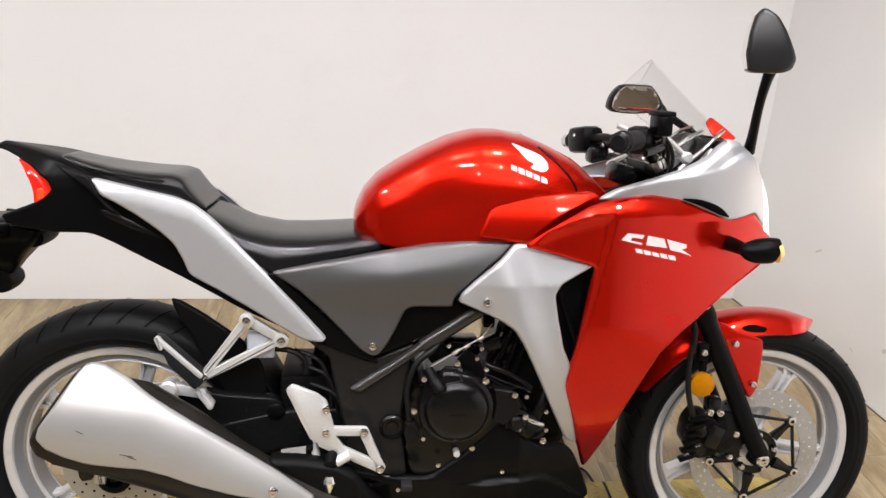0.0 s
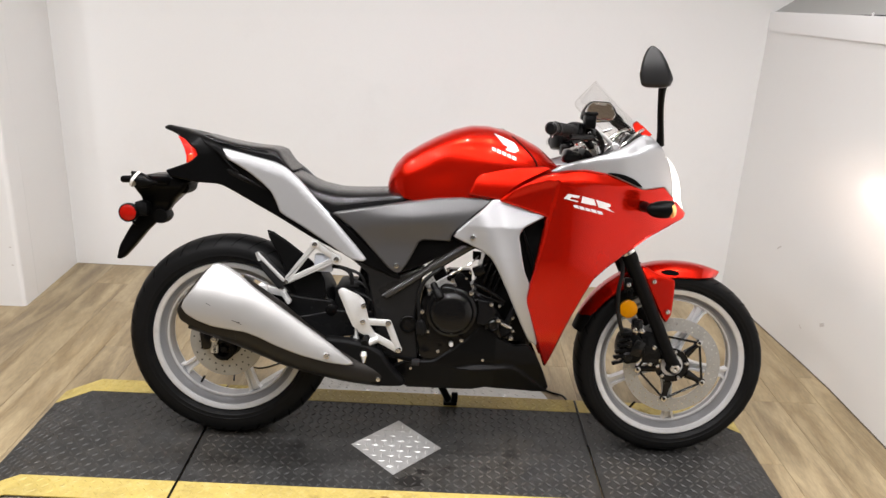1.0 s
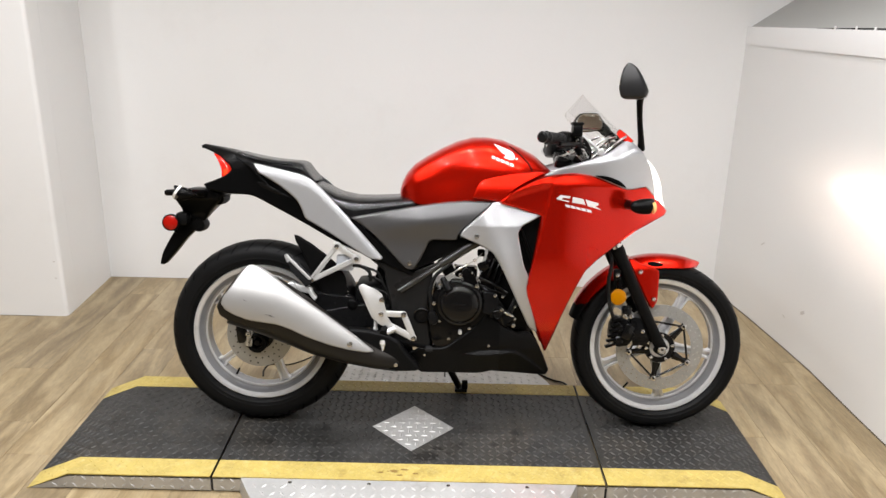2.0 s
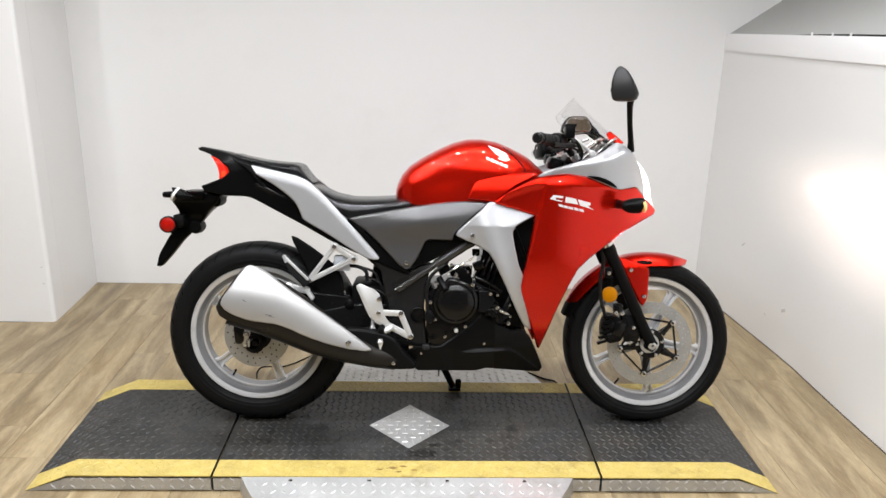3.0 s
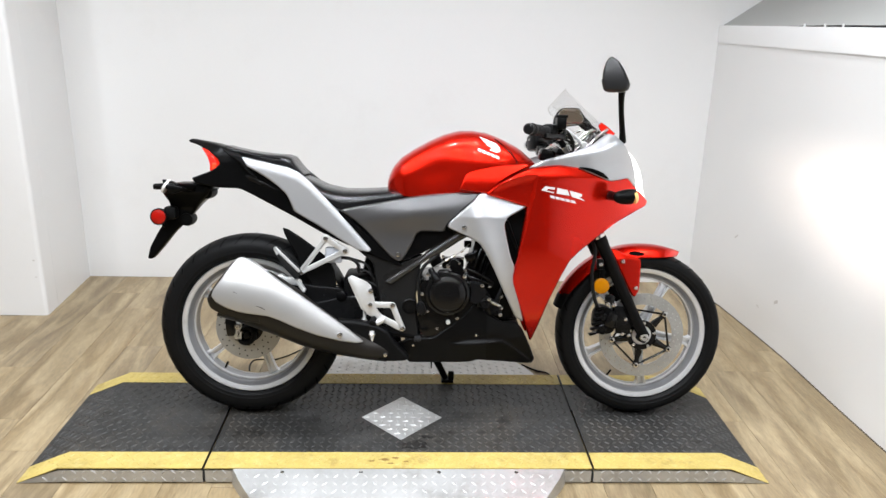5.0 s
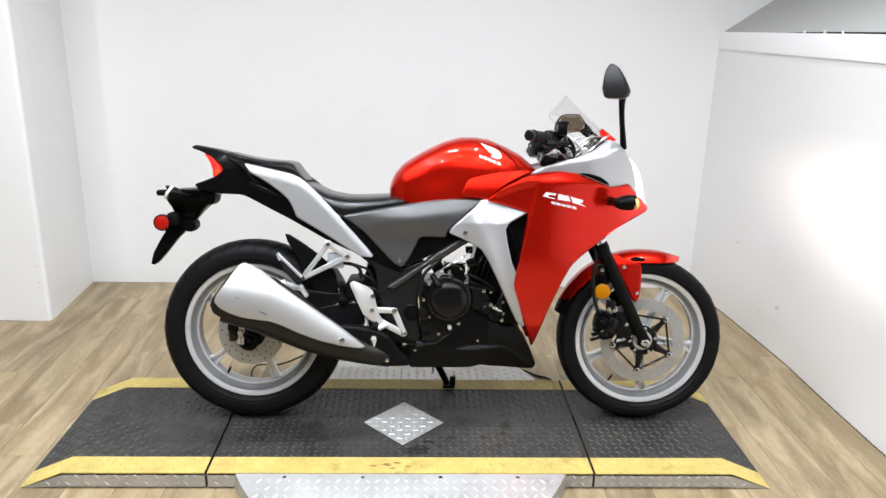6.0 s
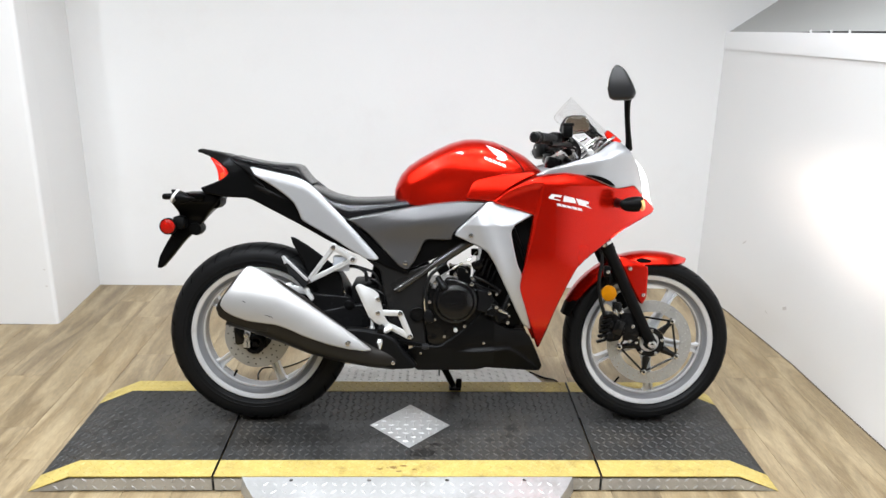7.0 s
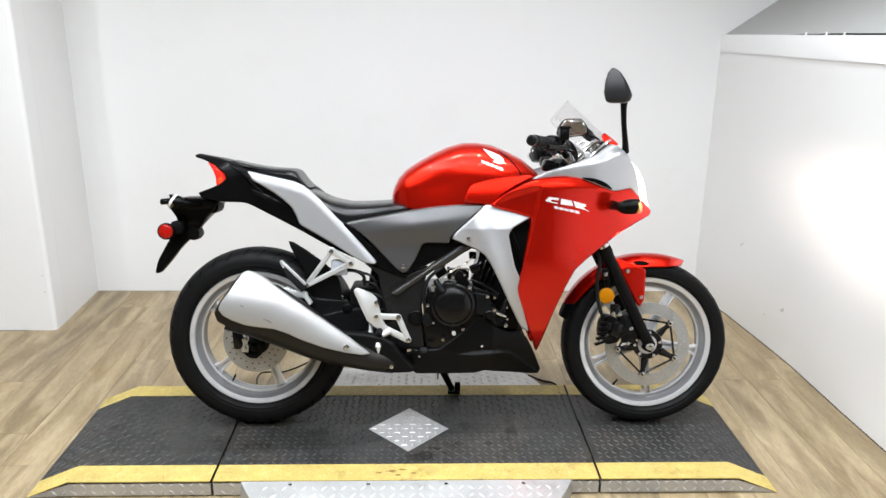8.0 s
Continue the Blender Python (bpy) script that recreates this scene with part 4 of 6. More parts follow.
shoulder = pair("tank_cover", [(0.176, 0.786), (0.188, 0.813), (0.198, 0.836), (0.216, 0.850), (0.239, 0.856), (0.285, 0.864), (0.338, 0.870), (0.393, 0.875), (0.405, 0.867), (0.379, 0.855), (0.336, 0.832), (0.297, 0.804), (0.270, 0.776), (0.218, 0.782)],
                lambda x, z: 0.151 + 0.12 * (x - 0.18) - 3.2 * max(0, z - 0.79) ** 2, M_RED, "red tank side cover", thick=0.02, edge=0.006, q=0.14, step=0.007)


def cushion(name, xs, tops, edges, widths, label, square=0.45, steep=0.45):
    rings = []
    for i in range(41):
        x = xs[0] + (xs[-1] - xs[0]) * i / 40
        zt, zb, w = ramp_value(x, xs, tops), ramp_value(x, xs, edges), ramp_value(x, xs, widths)
        ring = []
        for t in range(33):
            a = math.pi * t / 32
            c, s = math.cos(a), math.sin(a)
            ring.append((x, -math.copysign(abs(c) ** square, c) * w, zb + (zt - zb) * (0.80 * abs(s) ** steep + 0.20 * abs(s) ** 2)))
        rings.append(ring)
    return body(name, skin(bmesh.new(), rings), M_SEAT, label, angle=60)


cushion("rider_seat", [-0.340, -0.326, -0.299, -0.257, -0.200, -0.144, -0.087, -0.052, -0.010, 0.012],
        [0.822, 0.817, 0.806, 0.787, 0.776, 0.776, 0.779, 0.782, 0.780, 0.772], [0.818, 0.804, 0.775, 0.737, 0.714, 0.726, 0.738, 0.744, 0.752, 0.757],
        [0.080, 0.095, 0.112, 0.128, 0.136, 0.134, 0.126, 0.120, 0.108, 0.085], "black vinyl rider seat")
cushion("pillion_seat", [-0.604, -0.598, -0.586, -0.556, -0.500, -0.448, -0.392, -0.372, -0.354, -0.330],
        [0.904, 0.914, 0.916, 0.908, 0.897, 0.891, 0.888, 0.882, 0.856, 0.828], [0.900, 0.898, 0.896, 0.889, 0.872, 0.860, 0.850, 0.846, 0.836, 0.824],
        [0.040, 0.048, 0.052, 0.064, 0.082, 0.094, 0.099, 0.098, 0.094, 0.085], "black vinyl pillion seat", 0.28, 0.30)
for s in (-1, 1):
    body("seat_piping", tube(bmesh.new(), spline([(-0.59, s * 0.053, 0.904), (-0.5, s * 0.084, 0.888), (-0.42, s * 0.098, 0.879), (-0.40, s * 0.099, 0.877)], 5), 0.0022, 6), M_BLACK)


def tail_half(x, z):
    return ramp_value(x, [-0.71, -0.62, -0.50, -0.35, -0.20, -0.10], [0.098, 0.104, 0.110, 0.126, 0.142, 0.148]) - 0.14 * max(0.0, z - 0.86) - max(0.0, z - 0.885) * ramp_value(x, [-0.70, -0.64, -0.58], [1.45, 1.1, 0.4])


core = body("tail_core", shell([(-0.625, 0.835), (-0.598, 0.856), (-0.604, 0.872), (-0.631, 0.893), (-0.672, 0.912), (-0.697, 0.920), (-0.714, 0.924), (-0.720, 0.931), (-0.709, 0.937), (-0.633, 0.923), (-0.589, 0.910), (-0.530, 0.884), (-0.400, 0.850), (-0.330, 0.820), (-0.260, 0.740), (-0.180, 0.660), (-0.130, 0.600), (-0.175, 0.595), (-0.262, 0.634), (-0.364, 0.690), (-0.456, 0.736), (-0.537, 0.777), (-0.604, 0.779), (-0.680, 0.791), (-0.692, 0.809), (-0.657, 0.822)],
                       lambda x, z: tail_half(x, z) - ramp_value(x, [-0.60, -0.50], [0.004, 0.020]), both=True, edge=0.006, q=0.12), M_BLACK, "black tail cowl and grab rail")
pair("tail_panel", [(-0.529, 0.881), (-0.481, 0.871), (-0.430, 0.860), (-0.377, 0.849), (-0.345, 0.836), (-0.313, 0.812), (-0.274, 0.773), (-0.222, 0.721), (-0.170, 0.664), (-0.104, 0.588), (-0.112, 0.580), (-0.145, 0.584), (-0.185, 0.607), (-0.239, 0.641),
                    (-0.292, 0.672), (-0.356, 0.707), (-0.367, 0.736), (-0.382, 0.764), (-0.407, 0.787), (-0.446, 0.815), (-0.484, 0.837), (-0.510, 0.850)],
     lambda x, z: tail_half(x, z) + 0.004 - 0.45 * max(0.0, 0.030 - (ramp_value(x, [-0.529, -0.430, -0.345, -0.313, -0.274, -0.222, -0.170, -0.104], [0.881, 0.860, 0.836, 0.812, 0.773, 0.721, 0.664, 0.588]) - z)) ** 1.3 * 1.3,
     M_SILVER, "silver tail side panel", thick=0.012, edge=0.006, q=0.12, step=0.009)
pair("tail_fin", [(-0.596, 0.907), (-0.530, 0.884), (-0.508, 0.843), (-0.476, 0.812), (-0.500, 0.822), (-0.535, 0.862), (-0.580, 0.892)], lambda x, z: tail_half(x, z) - 0.002, M_MATTE, "", core, edge=0.005, q=0.1)
lamp = body("tail_light", shell([(-0.668, 0.907), (-0.656, 0.906), (-0.640, 0.903), (-0.614, 0.876), (-0.602, 0.852), (-0.609, 0.836), (-0.632, 0.832), (-0.632, 0.855), (-0.640, 0.879), (-0.654, 0.896)],
                                lambda x, z: tail_half(x, z) - 0.006, both=True, edge=0.006, q=0.12), M_TAIL, "lit red tail light")
part("bulb_window", shell([(-0.628, 0.838), (-0.611, 0.840), (-0.606, 0.852), (-0.612, 0.862), (-0.626, 0.858)], lambda x, z: tail_half(x, z) - 0.0045, both=True, edge=0.003, q=0.15, step=0.008), M_TAILGLOW, lamp, "orange-red glowing corner of the lens")
# plate hanger with signals
hanger = body("plate_hanger", shell([(-0.800, 0.772), (-0.775, 0.788), (-0.727, 0.790), (-0.668, 0.792), (-0.640, 0.776), (-0.652, 0.750), (-0.684, 0.721), (-0.723, 0.671), (-0.777, 0.620), (-0.817, 0.569), (-0.852, 0.529), (-0.866, 0.531), (-0.857, 0.570), (-0.825, 0.628), (-0.793, 0.672), (-0.780, 0.720)],
                                    lambda x, z: 0.026 + 0.05 * max(0.0, min(1.0, (z - 0.70) / 0.06)), both=True, edge=0.008, q=0.12), M_BLACK, "black number plate hanger and flap")
part("plate_lamp", lathe(bmesh.new(), [(0.021, -0.03), (0.023, -0.015), (0.023, 0.015), (0.021, 0.03)], 24, across(-0.731, 0, 0.666)), M_MATTE, hanger)
part("cable_knob", lathe(bmesh.new(), [(0.019, -0.04), (0.021, -0.02), (0.021, 0.02), (0.019, 0.04)], 24, across(-0.660, 0, 0.757)), M_MATTE, hanger)
part("reflector_base", block(bmesh.new(), (-0.775, -0.045, 0.690), (0.045, 0.05, 0.045), 0.014), M_MATTE, hanger)
part("rear_reflector", lathe(bmesh.new(), [(0.0245, -0.006), (0.0260, 0), (0.0260, 0.006), (0.021, 0.009), (0.008, 0.0105), (0.001, 0.011)], 32, across(-0.807, -0.070, 0.679)), M_REFLECT, hanger, "round red side reflector")
part("reflector_rim", lathe(bmesh.new(), [(0.0255, -0.007), (0.0278, -0.006), (0.0278, 0.0065), (0.0258, 0.0075)], 32, across(-0.807, -0.070, 0.679)), M_BLACK, hanger)
part("reflector_stay", tube(bmesh.new(), [(-0.807, -0.064, 0.665), (-0.795, -0.050, 0.640)], 0.004, 8), M_BLACK, hanger)
for s, y, dz in ((-1, -0.135, 0.0), (1, 0.115, -0.020)):
    rings = []
    for x, r, z in ((-0.712, 0.008, 0.7835), (-0.720, 0.0145, 0.7840), (-0.732, 0.0190, 0.7835), (-0.746, 0.0225, 0.7825), (-0.756, 0.0240, 0.7820)):
        rings.append([(x - 0.014 * math.sin(a), y + r * math.cos(a), dz + z + r * math.sin(a)) for a in (2 * math.pi * k / 24 for k in range(24))])
    sig = body("rear_signal", skin(bmesh.new(), rings), M_BLACK, "black rear turn signal")
    back = Matrix.Translation((-0.757, y, 0.782 + dz)) @ Matrix.Rotation(radians(-59), 4, "Y")
    part("bezel", lathe(bmesh.new(), [(0.0245, -0.001), (0.0250, 0.002), (0.0235, 0.007), (0.0180, 0.010), (0.0120, 0.011)], 28, back), M_LENS, sig, "clear lens rim")
    part("lens", tube(bmesh.new(), [(-0.766, y, 0.783 + dz), (-0.796, y, 0.7815 + dz), (-0.800, y, 0.7813 + dz)], [0.0105, 0.0098, 0.0070], 16), M_BLACK, sig, "dark lens end")
    part("stalk", tube(bmesh.new(), [(-0.722, y, 0.784 + dz), (-0.700, s * 0.09, 0.780 + dz), (-0.690, s * 0.05, 0.775 + dz)], [0.011, 0.013, 0.014], 10), M_BLACK, sig)

# ---- fairing ----
def cowl_half(x, z):
    return 0.197 - 0.9 * max(0.0, x - 0.42) ** 2 - 0.06 * max(0.0, 0.62 - z) - 0.85 * max(0.0, 0.62 - z) ** 2 - 0.55 * (math.sqrt((z - 0.835) ** 2 + 0.0001) + z - 0.835) / 2


RIDGE_X, RIDGE_Z = [0.289, 0.33, 0.382, 0.425, 0.467, 0.522, 0.578, 0.656], [0.805, 0.821, 0.836, 0.843, 0.849, 0.841, 0.828, 0.821]


def crease(x, z):
    """The flank turns in under the upper ridge and stands proud again ahead of a slanting fold."""
    along = 0.354 + (0.421 - 0.354) * (z - 0.497) / (0.825 - 0.497)
    below = max(0.0, ramp_value(x, RIDGE_X, RIDGE_Z) - z)
    ahead = max(0.0, min(1.0, (x - along) / 0.010 + 0.5))
    return 0.004 - (0.015 * (1 - ahead) + 0.0055 * ahead) * (1 - math.exp(-below / (0.010 + 0.012 * ahead)))


cowl = pair("side_fairing", [(0.258, 0.776), (0.316, 0.819), (0.376, 0.852), (0.436, 0.868), (0.498, 0.874), (0.556, 0.867), (0.610, 0.848), (0.677, 0.826), (0.715, 0.832), (0.736, 0.836), (0.800, 0.778), (0.828, 0.752), (0.820, 0.736), (0.768, 0.715), (0.704, 0.686), (0.639, 0.642), (0.578, 0.597), (0.543, 0.563), (0.518, 0.512), (0.494, 0.451), (0.478, 0.403), (0.442, 0.269), (0.435, 0.271), (0.405, 0.350), (0.354, 0.496), (0.370, 0.578), (0.393, 0.717), (0.396, 0.737), (0.330, 0.757)],
            lambda x, z: cowl_half(x, z) + crease(x, z), M_RED, "glossy red side fairing", thick=0.004, edge=0.008, q=0.10, step=0.0075)
# slanted white marks on the flank
marks = ([(0.437, 0.793), (0.449, 0.806), (0.482, 0.802), (0.479, 0.795), (0.458, 0.798), (0.455, 0.792), (0.479, 0.787), (0.477, 0.784)], [(0.489, 0.801), (0.523, 0.794), (0.531, 0.776), (0.487, 0.783)], [(0.529, 0.793), (0.573, 0.781), (0.573, 0.774), (0.563, 0.772), (0.586, 0.758), (0.559, 0.767), (0.538, 0.772)])
for mk in marks:
    pair("flank_mark", mk, lambda x, z: cowl_half(x, z) + crease(x, z) + 0.0008, M_DECAL, "slanted white mark", cowl, thick=0.001, edge=0, step=0.012, smooth=0)
for mk in ([(0.465, 0.777), (0.479, 0.775), (0.483, 0.766), (0.469, 0.769)],
           [(0.482, 0.774), (0.496, 0.771), (0.5, 0.763), (0.486, 0.765)],
           [(0.499, 0.77), (0.513, 0.767), (0.517, 0.759), (0.503, 0.762)],
           [(0.516, 0.767), (0.531, 0.764), (0.535, 0.755), (0.52, 0.758)],
           [(0.534, 0.763), (0.549, 0.76), (0.553, 0.751), (0.538, 0.754)]):
    pair("flank_mark", mk, lambda x, z: cowl_half(x, z) + crease(x, z) + 0.0008, M_DECAL, "", cowl, thick=0.001, edge=0, step=0.02, smooth=0)


def mid_half(x, z):
    return 0.176 + 0.05 * (x - 0.15) - 0.04 * max(0.0, 0.62 - z) - 0.85 * max(0.0, 0.62 - z) ** 2 + 0.016 * math.exp(-((x - 0.285 - 0.35 * (0.55 - z)) / 0.042) ** 2) - 0.02 * max(0, (z - 0.70) / 0.08)


pair("mid_fairing", [(0.402, 0.742), (0.368, 0.722), (0.335, 0.703), (0.324, 0.681), (0.333, 0.633), (0.347, 0.576), (0.364, 0.540), (0.359, 0.501), (0.379, 0.435), (0.406, 0.344), (0.376, 0.364), (0.351, 0.413), (0.304, 0.512), (0.268, 0.585), (0.247, 0.617), (0.219, 0.635), (0.185, 0.649), (0.142, 0.667), (0.149, 0.684), (0.185, 0.718), (0.225, 0.755), (0.246, 0.777), (0.285, 0.776), (0.340, 0.764)],
     mid_half, M_SILVER, "silver mid fairing panel", thick=0.010, edge=0.006, q=0.12, step=0.010)
bolt(0.194, -mid_half(0.194, 0.67) - 0.001, 0.670, 1.0)


def nose_half(x, z):
    """Half width of the nose: a bright shoulder above a ridge, a flank that tucks in below it."""
    up = z - ramp_value(x, [0.412, 0.445, 0.521, 0.587, 0.641, 0.665, 0.69], [0.866, 0.886, 0.903, 0.914, 0.924, 0.935, 0.941])
    over = (math.sqrt(up * up + 0.00003) + up) / 2
    return 0.168 - 2.2 * max(0.0, x - 0.585) ** 2 - 1.1 * over - 0.10 * min(0.06, over - up) - 0.4 * max(0.0, 0.50 - x) ** 2


nose = pair("nose_cowl", [(0.400, 0.862), (0.433, 0.882), (0.487, 0.899), (0.555, 0.919), (0.610, 0.941), (0.648, 0.966), (0.668, 0.977), (0.690, 0.970), (0.714, 0.946), (0.750, 0.896), (0.768, 0.845), (0.776, 0.797), (0.762, 0.806), (0.736, 0.832), (0.700, 0.826), (0.665, 0.822), (0.612, 0.843), (0.556, 0.862), (0.498, 0.868), (0.436, 0.862)],
            nose_half, M_SILVER, "silver nose cowl", thick=0.005, edge=0.005, q=0.12, step=0.007)
pair("nose_vent", [(0.552, 0.868), (0.600, 0.866), (0.640, 0.852), (0.668, 0.828), (0.640, 0.836), (0.600, 0.853)], lambda x, z: nose_half(x, z) + 0.008, M_GROOVE, "", nose, thick=0.014, edge=0.004)


def bridge(rows, n=13):
    """A front sheet from the right edge over the middle to the left edge; rows of x, half width, z and bulge."""
    ring = lambda x, w, z, bulge, back: [(x - back + bulge * (1 - u * u), u * w, z) for u in np.linspace(-1, 1, n)]
    return skin(bmesh.new(), [ring(*row, 0) + ring(*row, 0.006)[::-1] for row in rows])


body("front_cowl", bridge([(0.664, nose_half(0.668, 0.975), 0.975, 0.02), (0.690, nose_half(0.69, 0.965), 0.965, 0.022), (0.711, nose_half(0.717, 0.942), 0.942, 0.024), (0.730, nose_half(0.74, 0.918), 0.918, 0.026)]), M_SILVER, "silver front cowl")
head = body("headlight", bridge([(0.730, nose_half(0.73, 0.918), 0.917, 0.026), (0.748, nose_half(0.75, 0.892), 0.892, 0.036), (0.762, nose_half(0.765, 0.858), 0.858, 0.042), (0.770, nose_half(0.772, 0.825), 0.825, 0.044), (0.778, nose_half(0.776, 0.79), 0.79, 0.040), (0.796, 0.058, 0.765, 0.032)]), M_HEAD, "lit twin-lens headlight")
body("front_chin", bridge([(0.796, 0.060, 0.764, 0.030), (0.810, 0.055, 0.748, 0.022), (0.808, 0.058, 0.736, 0.02), (0.766, cowl_half(0.766, 0.715), 0.716, 0.02), (0.704, cowl_half(0.704, 0.686), 0.688, 0.02), (0.640, cowl_half(0.64, 0.642), 0.650, 0.02)]), M_RED, "red front chin")
body("screen_trim", shell([(0.645, 1.004), (0.658, 1.015), (0.676, 1.000), (0.698, 0.977), (0.684, 0.968), (0.652, 0.980)], lambda x, z: 0.085 - 0.9 * max(0.0, z - 0.97), thick=0.006, edge=0.004, q=0.1), M_RED, "red screen base trim")

# windscreen
rows = []
for i in range(15):
    v = i / 14
    xc, zc = 0.712 - 0.172 * v - 0.016 * math.sin(math.pi * v), 0.972 + 0.152 * v + 0.010 * math.sin(math.pi * v)
    w = (0.105 - 0.012 * v) * (1 - 0.50 * max(0.0, (v - 0.66) / 0.34) ** 2)
    rows.append([(xc - 0.085 * u * u * (1 - 0.42 * v * v), u * w, zc - 0.055 * u * u * v - 0.006 * u * u) for u in np.linspace(-1, 1, 17)])
bm = bmesh.new()
inner = [[(x - 0.0020, y * 0.985, z - 0.0024) for x, y, z in r] for r in rows]
skin(bm, [a + b[::-1] for a, b in zip(rows, inner)])
screen = body("windscreen", bm, M_SCREEN, "clear plastic windscreen", angle=60)
screen.visible_shadow = False
rim_way = [Vector(r[0]) for r in rows] + [Vector(p) for p in rows[-1][1:-1]] + [Vector(r[-1]) for r in reversed(rows)]
part("screen_edge", tube(bmesh.new(), rim_way, 0.0015, 6), M_SCREENEDGE, screen, "polished screen edge")

# mirrors
def mirror_stalk(pts, parent):
    return part("stalk", tube(bmesh.new(), spline(pts, 4), [0.0125 - 0.0035 * math.sin(math.pi * i / (4 * len(pts) - 4)) for i in range(4 * len(pts) - 3)], 12, 0.8), M_BLACK, parent)


head_r = body("mirror", shell([(0.622, 1.203), (0.630, 1.203), (0.648, 1.191), (0.664, 1.166), (0.678, 1.138), (0.684, 1.122), (0.679, 1.106), (0.664, 1.099), (0.609, 1.099), (0.603, 1.128), (0.605, 1.162), (0.612, 1.190)],
                              lambda x, z: 0.006 + 0.030 * math.sqrt(max(0.0, 1 - ((x - 0.610) / 0.088) ** 2)) * math.sqrt(max(0.04, 1 - ((z - 1.132) / 0.085) ** 2)), both=True, edge=0.009, q=0.15, step=0.005, mid=-0.265), M_MIRRORBACK, "black mirror on a long stalk")
# the shell is turned so that its glass looks back past the rider
turned = Matrix.Translation((0.630, -0.265, 0)) @ Matrix.Rotation(radians(-20), 4, "Z") @ Matrix.Translation((-0.630, 0.265, 0))
head_r.matrix_basis = turned
stalk = mirror_stalk([(0.672, -0.228, 1.108), (0.677, -0.205, 1.085), (0.690, -0.165, 1.040), (0.708, -0.120, 0.985), (0.718, -0.092, 0.950)], head_r)
stalk.matrix_basis = turned.inverted()
part("glass", skin(bmesh.new(), [[(x - 0.0012, -0.265 - w, z), (x - 0.0012, -0.265 + w, z), (x + 0.001, -0.265 + w, z), (x + 0.001, -0.265 - w, z)] for x, z, w in ((0.6085, 1.105, 0.024), (0.6030, 1.128, 0.029), (0.6040, 1.150, 0.027), (0.608, 1.176, 0.018), (0.613, 1.190, 0.008))]), M_MIRROR, head_r, "mirror glass")
left_pts = [(0.5643, 1.0182), (0.5682, 1.0420), (0.5768, 1.0605), (0.5908, 1.0763), (0.6423, 1.0754), (0.6556, 1.0570), (0.6673, 1.0341), (0.6610, 1.0130), (0.6111, 1.0059), (0.5768, 1.0077)]
head_l = body("mirror", shell(left_pts, lambda x, z: 0.020 + 0.80 * (x - 0.605) - 0.02 * (z - 1.045), thick=0.036, edge=0.010, q=0.15, step=0.012, mid=0.300), M_BLACK, "black mirror with its glass turned to the rider")
part("glass", shell([(0.5670, 1.0196), (0.5701, 1.0416), (0.5783, 1.0592), (0.5916, 1.0732), (0.6400, 1.0724), (0.6509, 1.0543), (0.6587, 1.0341), (0.6540, 1.0169), (0.6111, 1.0090), (0.5783, 1.0103)], lambda x, z: 0.0212 + 0.80 * (x - 0.605) - 0.02 * (z - 1.045), thick=0.002, edge=0.001, q=0.15, mid=0.300), M_MIRROR, head_l, "mirror glass")
mirror_stalk([(0.655, 0.30, 1.030), (0.690, 0.235, 1.00), (0.712, 0.150, 0.968), (0.712, 0.098, 0.950)], head_l)
part("boot", tube(bmesh.new(), spline([(0.640, 0.302, 1.045), (0.672, 0.295, 1.020), (0.700, 0.27, 0.985)], 4), [0.022] * 3 + [0.020] * 3 + [0.016] * 3, 12), M_MATTE, head_l)

# front signals
for s in (-1, 1):
    rings = []
    for x, r in ((0.6645, 0.003), (0.667, 0.0085), (0.674, 0.0150), (0.684, 0.0200), (0.697, 0.0236), (0.712, 0.0250), (0.724, 0.0248), (0.731, 0.0238)):
        rings.append([(x + 0.006 * math.sin(a) * min(1, (x - 0.664) / 0.03), s * (0.205 + 0.02 * (x - 0.69)) + r * 0.95 * math.cos(a), 0.7770 + r * math.sin(a)) for a in (2 * math.pi * k / 24 for k in range(24))])
    sig = body("front_signal", skin(bmesh.new(), rings), M_BLACK, "black teardrop front turn signal")
    part("lens", lathe(bmesh.new(), [(0.0236, 0), (0.0225, 0.005), (0.0185, 0.010), (0.011, 0.0135), (0.002, 0.0148)], 24, Matrix.Translation((0.7315, s * 0.206, 0.7772)) @ Matrix.Rotation(radians(76), 4, "Y")), M_PARK, sig, "lit amber marker lens")
    part("stalk", tube(bmesh.new(), [(0.680, s * 0.195, 0.776), (0.675, s * 0.13, 0.776)], [0.012, 0.016], 12), M_BLACK, sig)

# ---- cockpit ----
bm = bmesh.new()
block(bm, (0.530, 0, 0.905), (0.070, 0.235, 0.022), 0.008, Matrix.Rotation(radians(26), 4, "Y"))
yoke = body("upper_yoke", bm, M_BLACK, "black upper yoke")
for s in (-1, 1):
    part("fork_cap", lathe(bmesh.new(), [(0.023, -0.01), (0.023, 0.010), (0.014, 0.014), (0.012, 0.022)], 6 * 4, Matrix.Translation((0.528, s * 0.097, 0.922)) @ Matrix.Rotation(radians(-26), 4, "Y")), M_CHROME, yoke)
part("ignition", lathe(bmesh.new(), [(0.024, -0.02), (0.024, 0.012), (0.018, 0.016)], 24, Matrix.Translation((0.488, 0, 0.912)) @ Matrix.Rotation(radians(-26), 4, "Y")), M_CHROME, yoke)
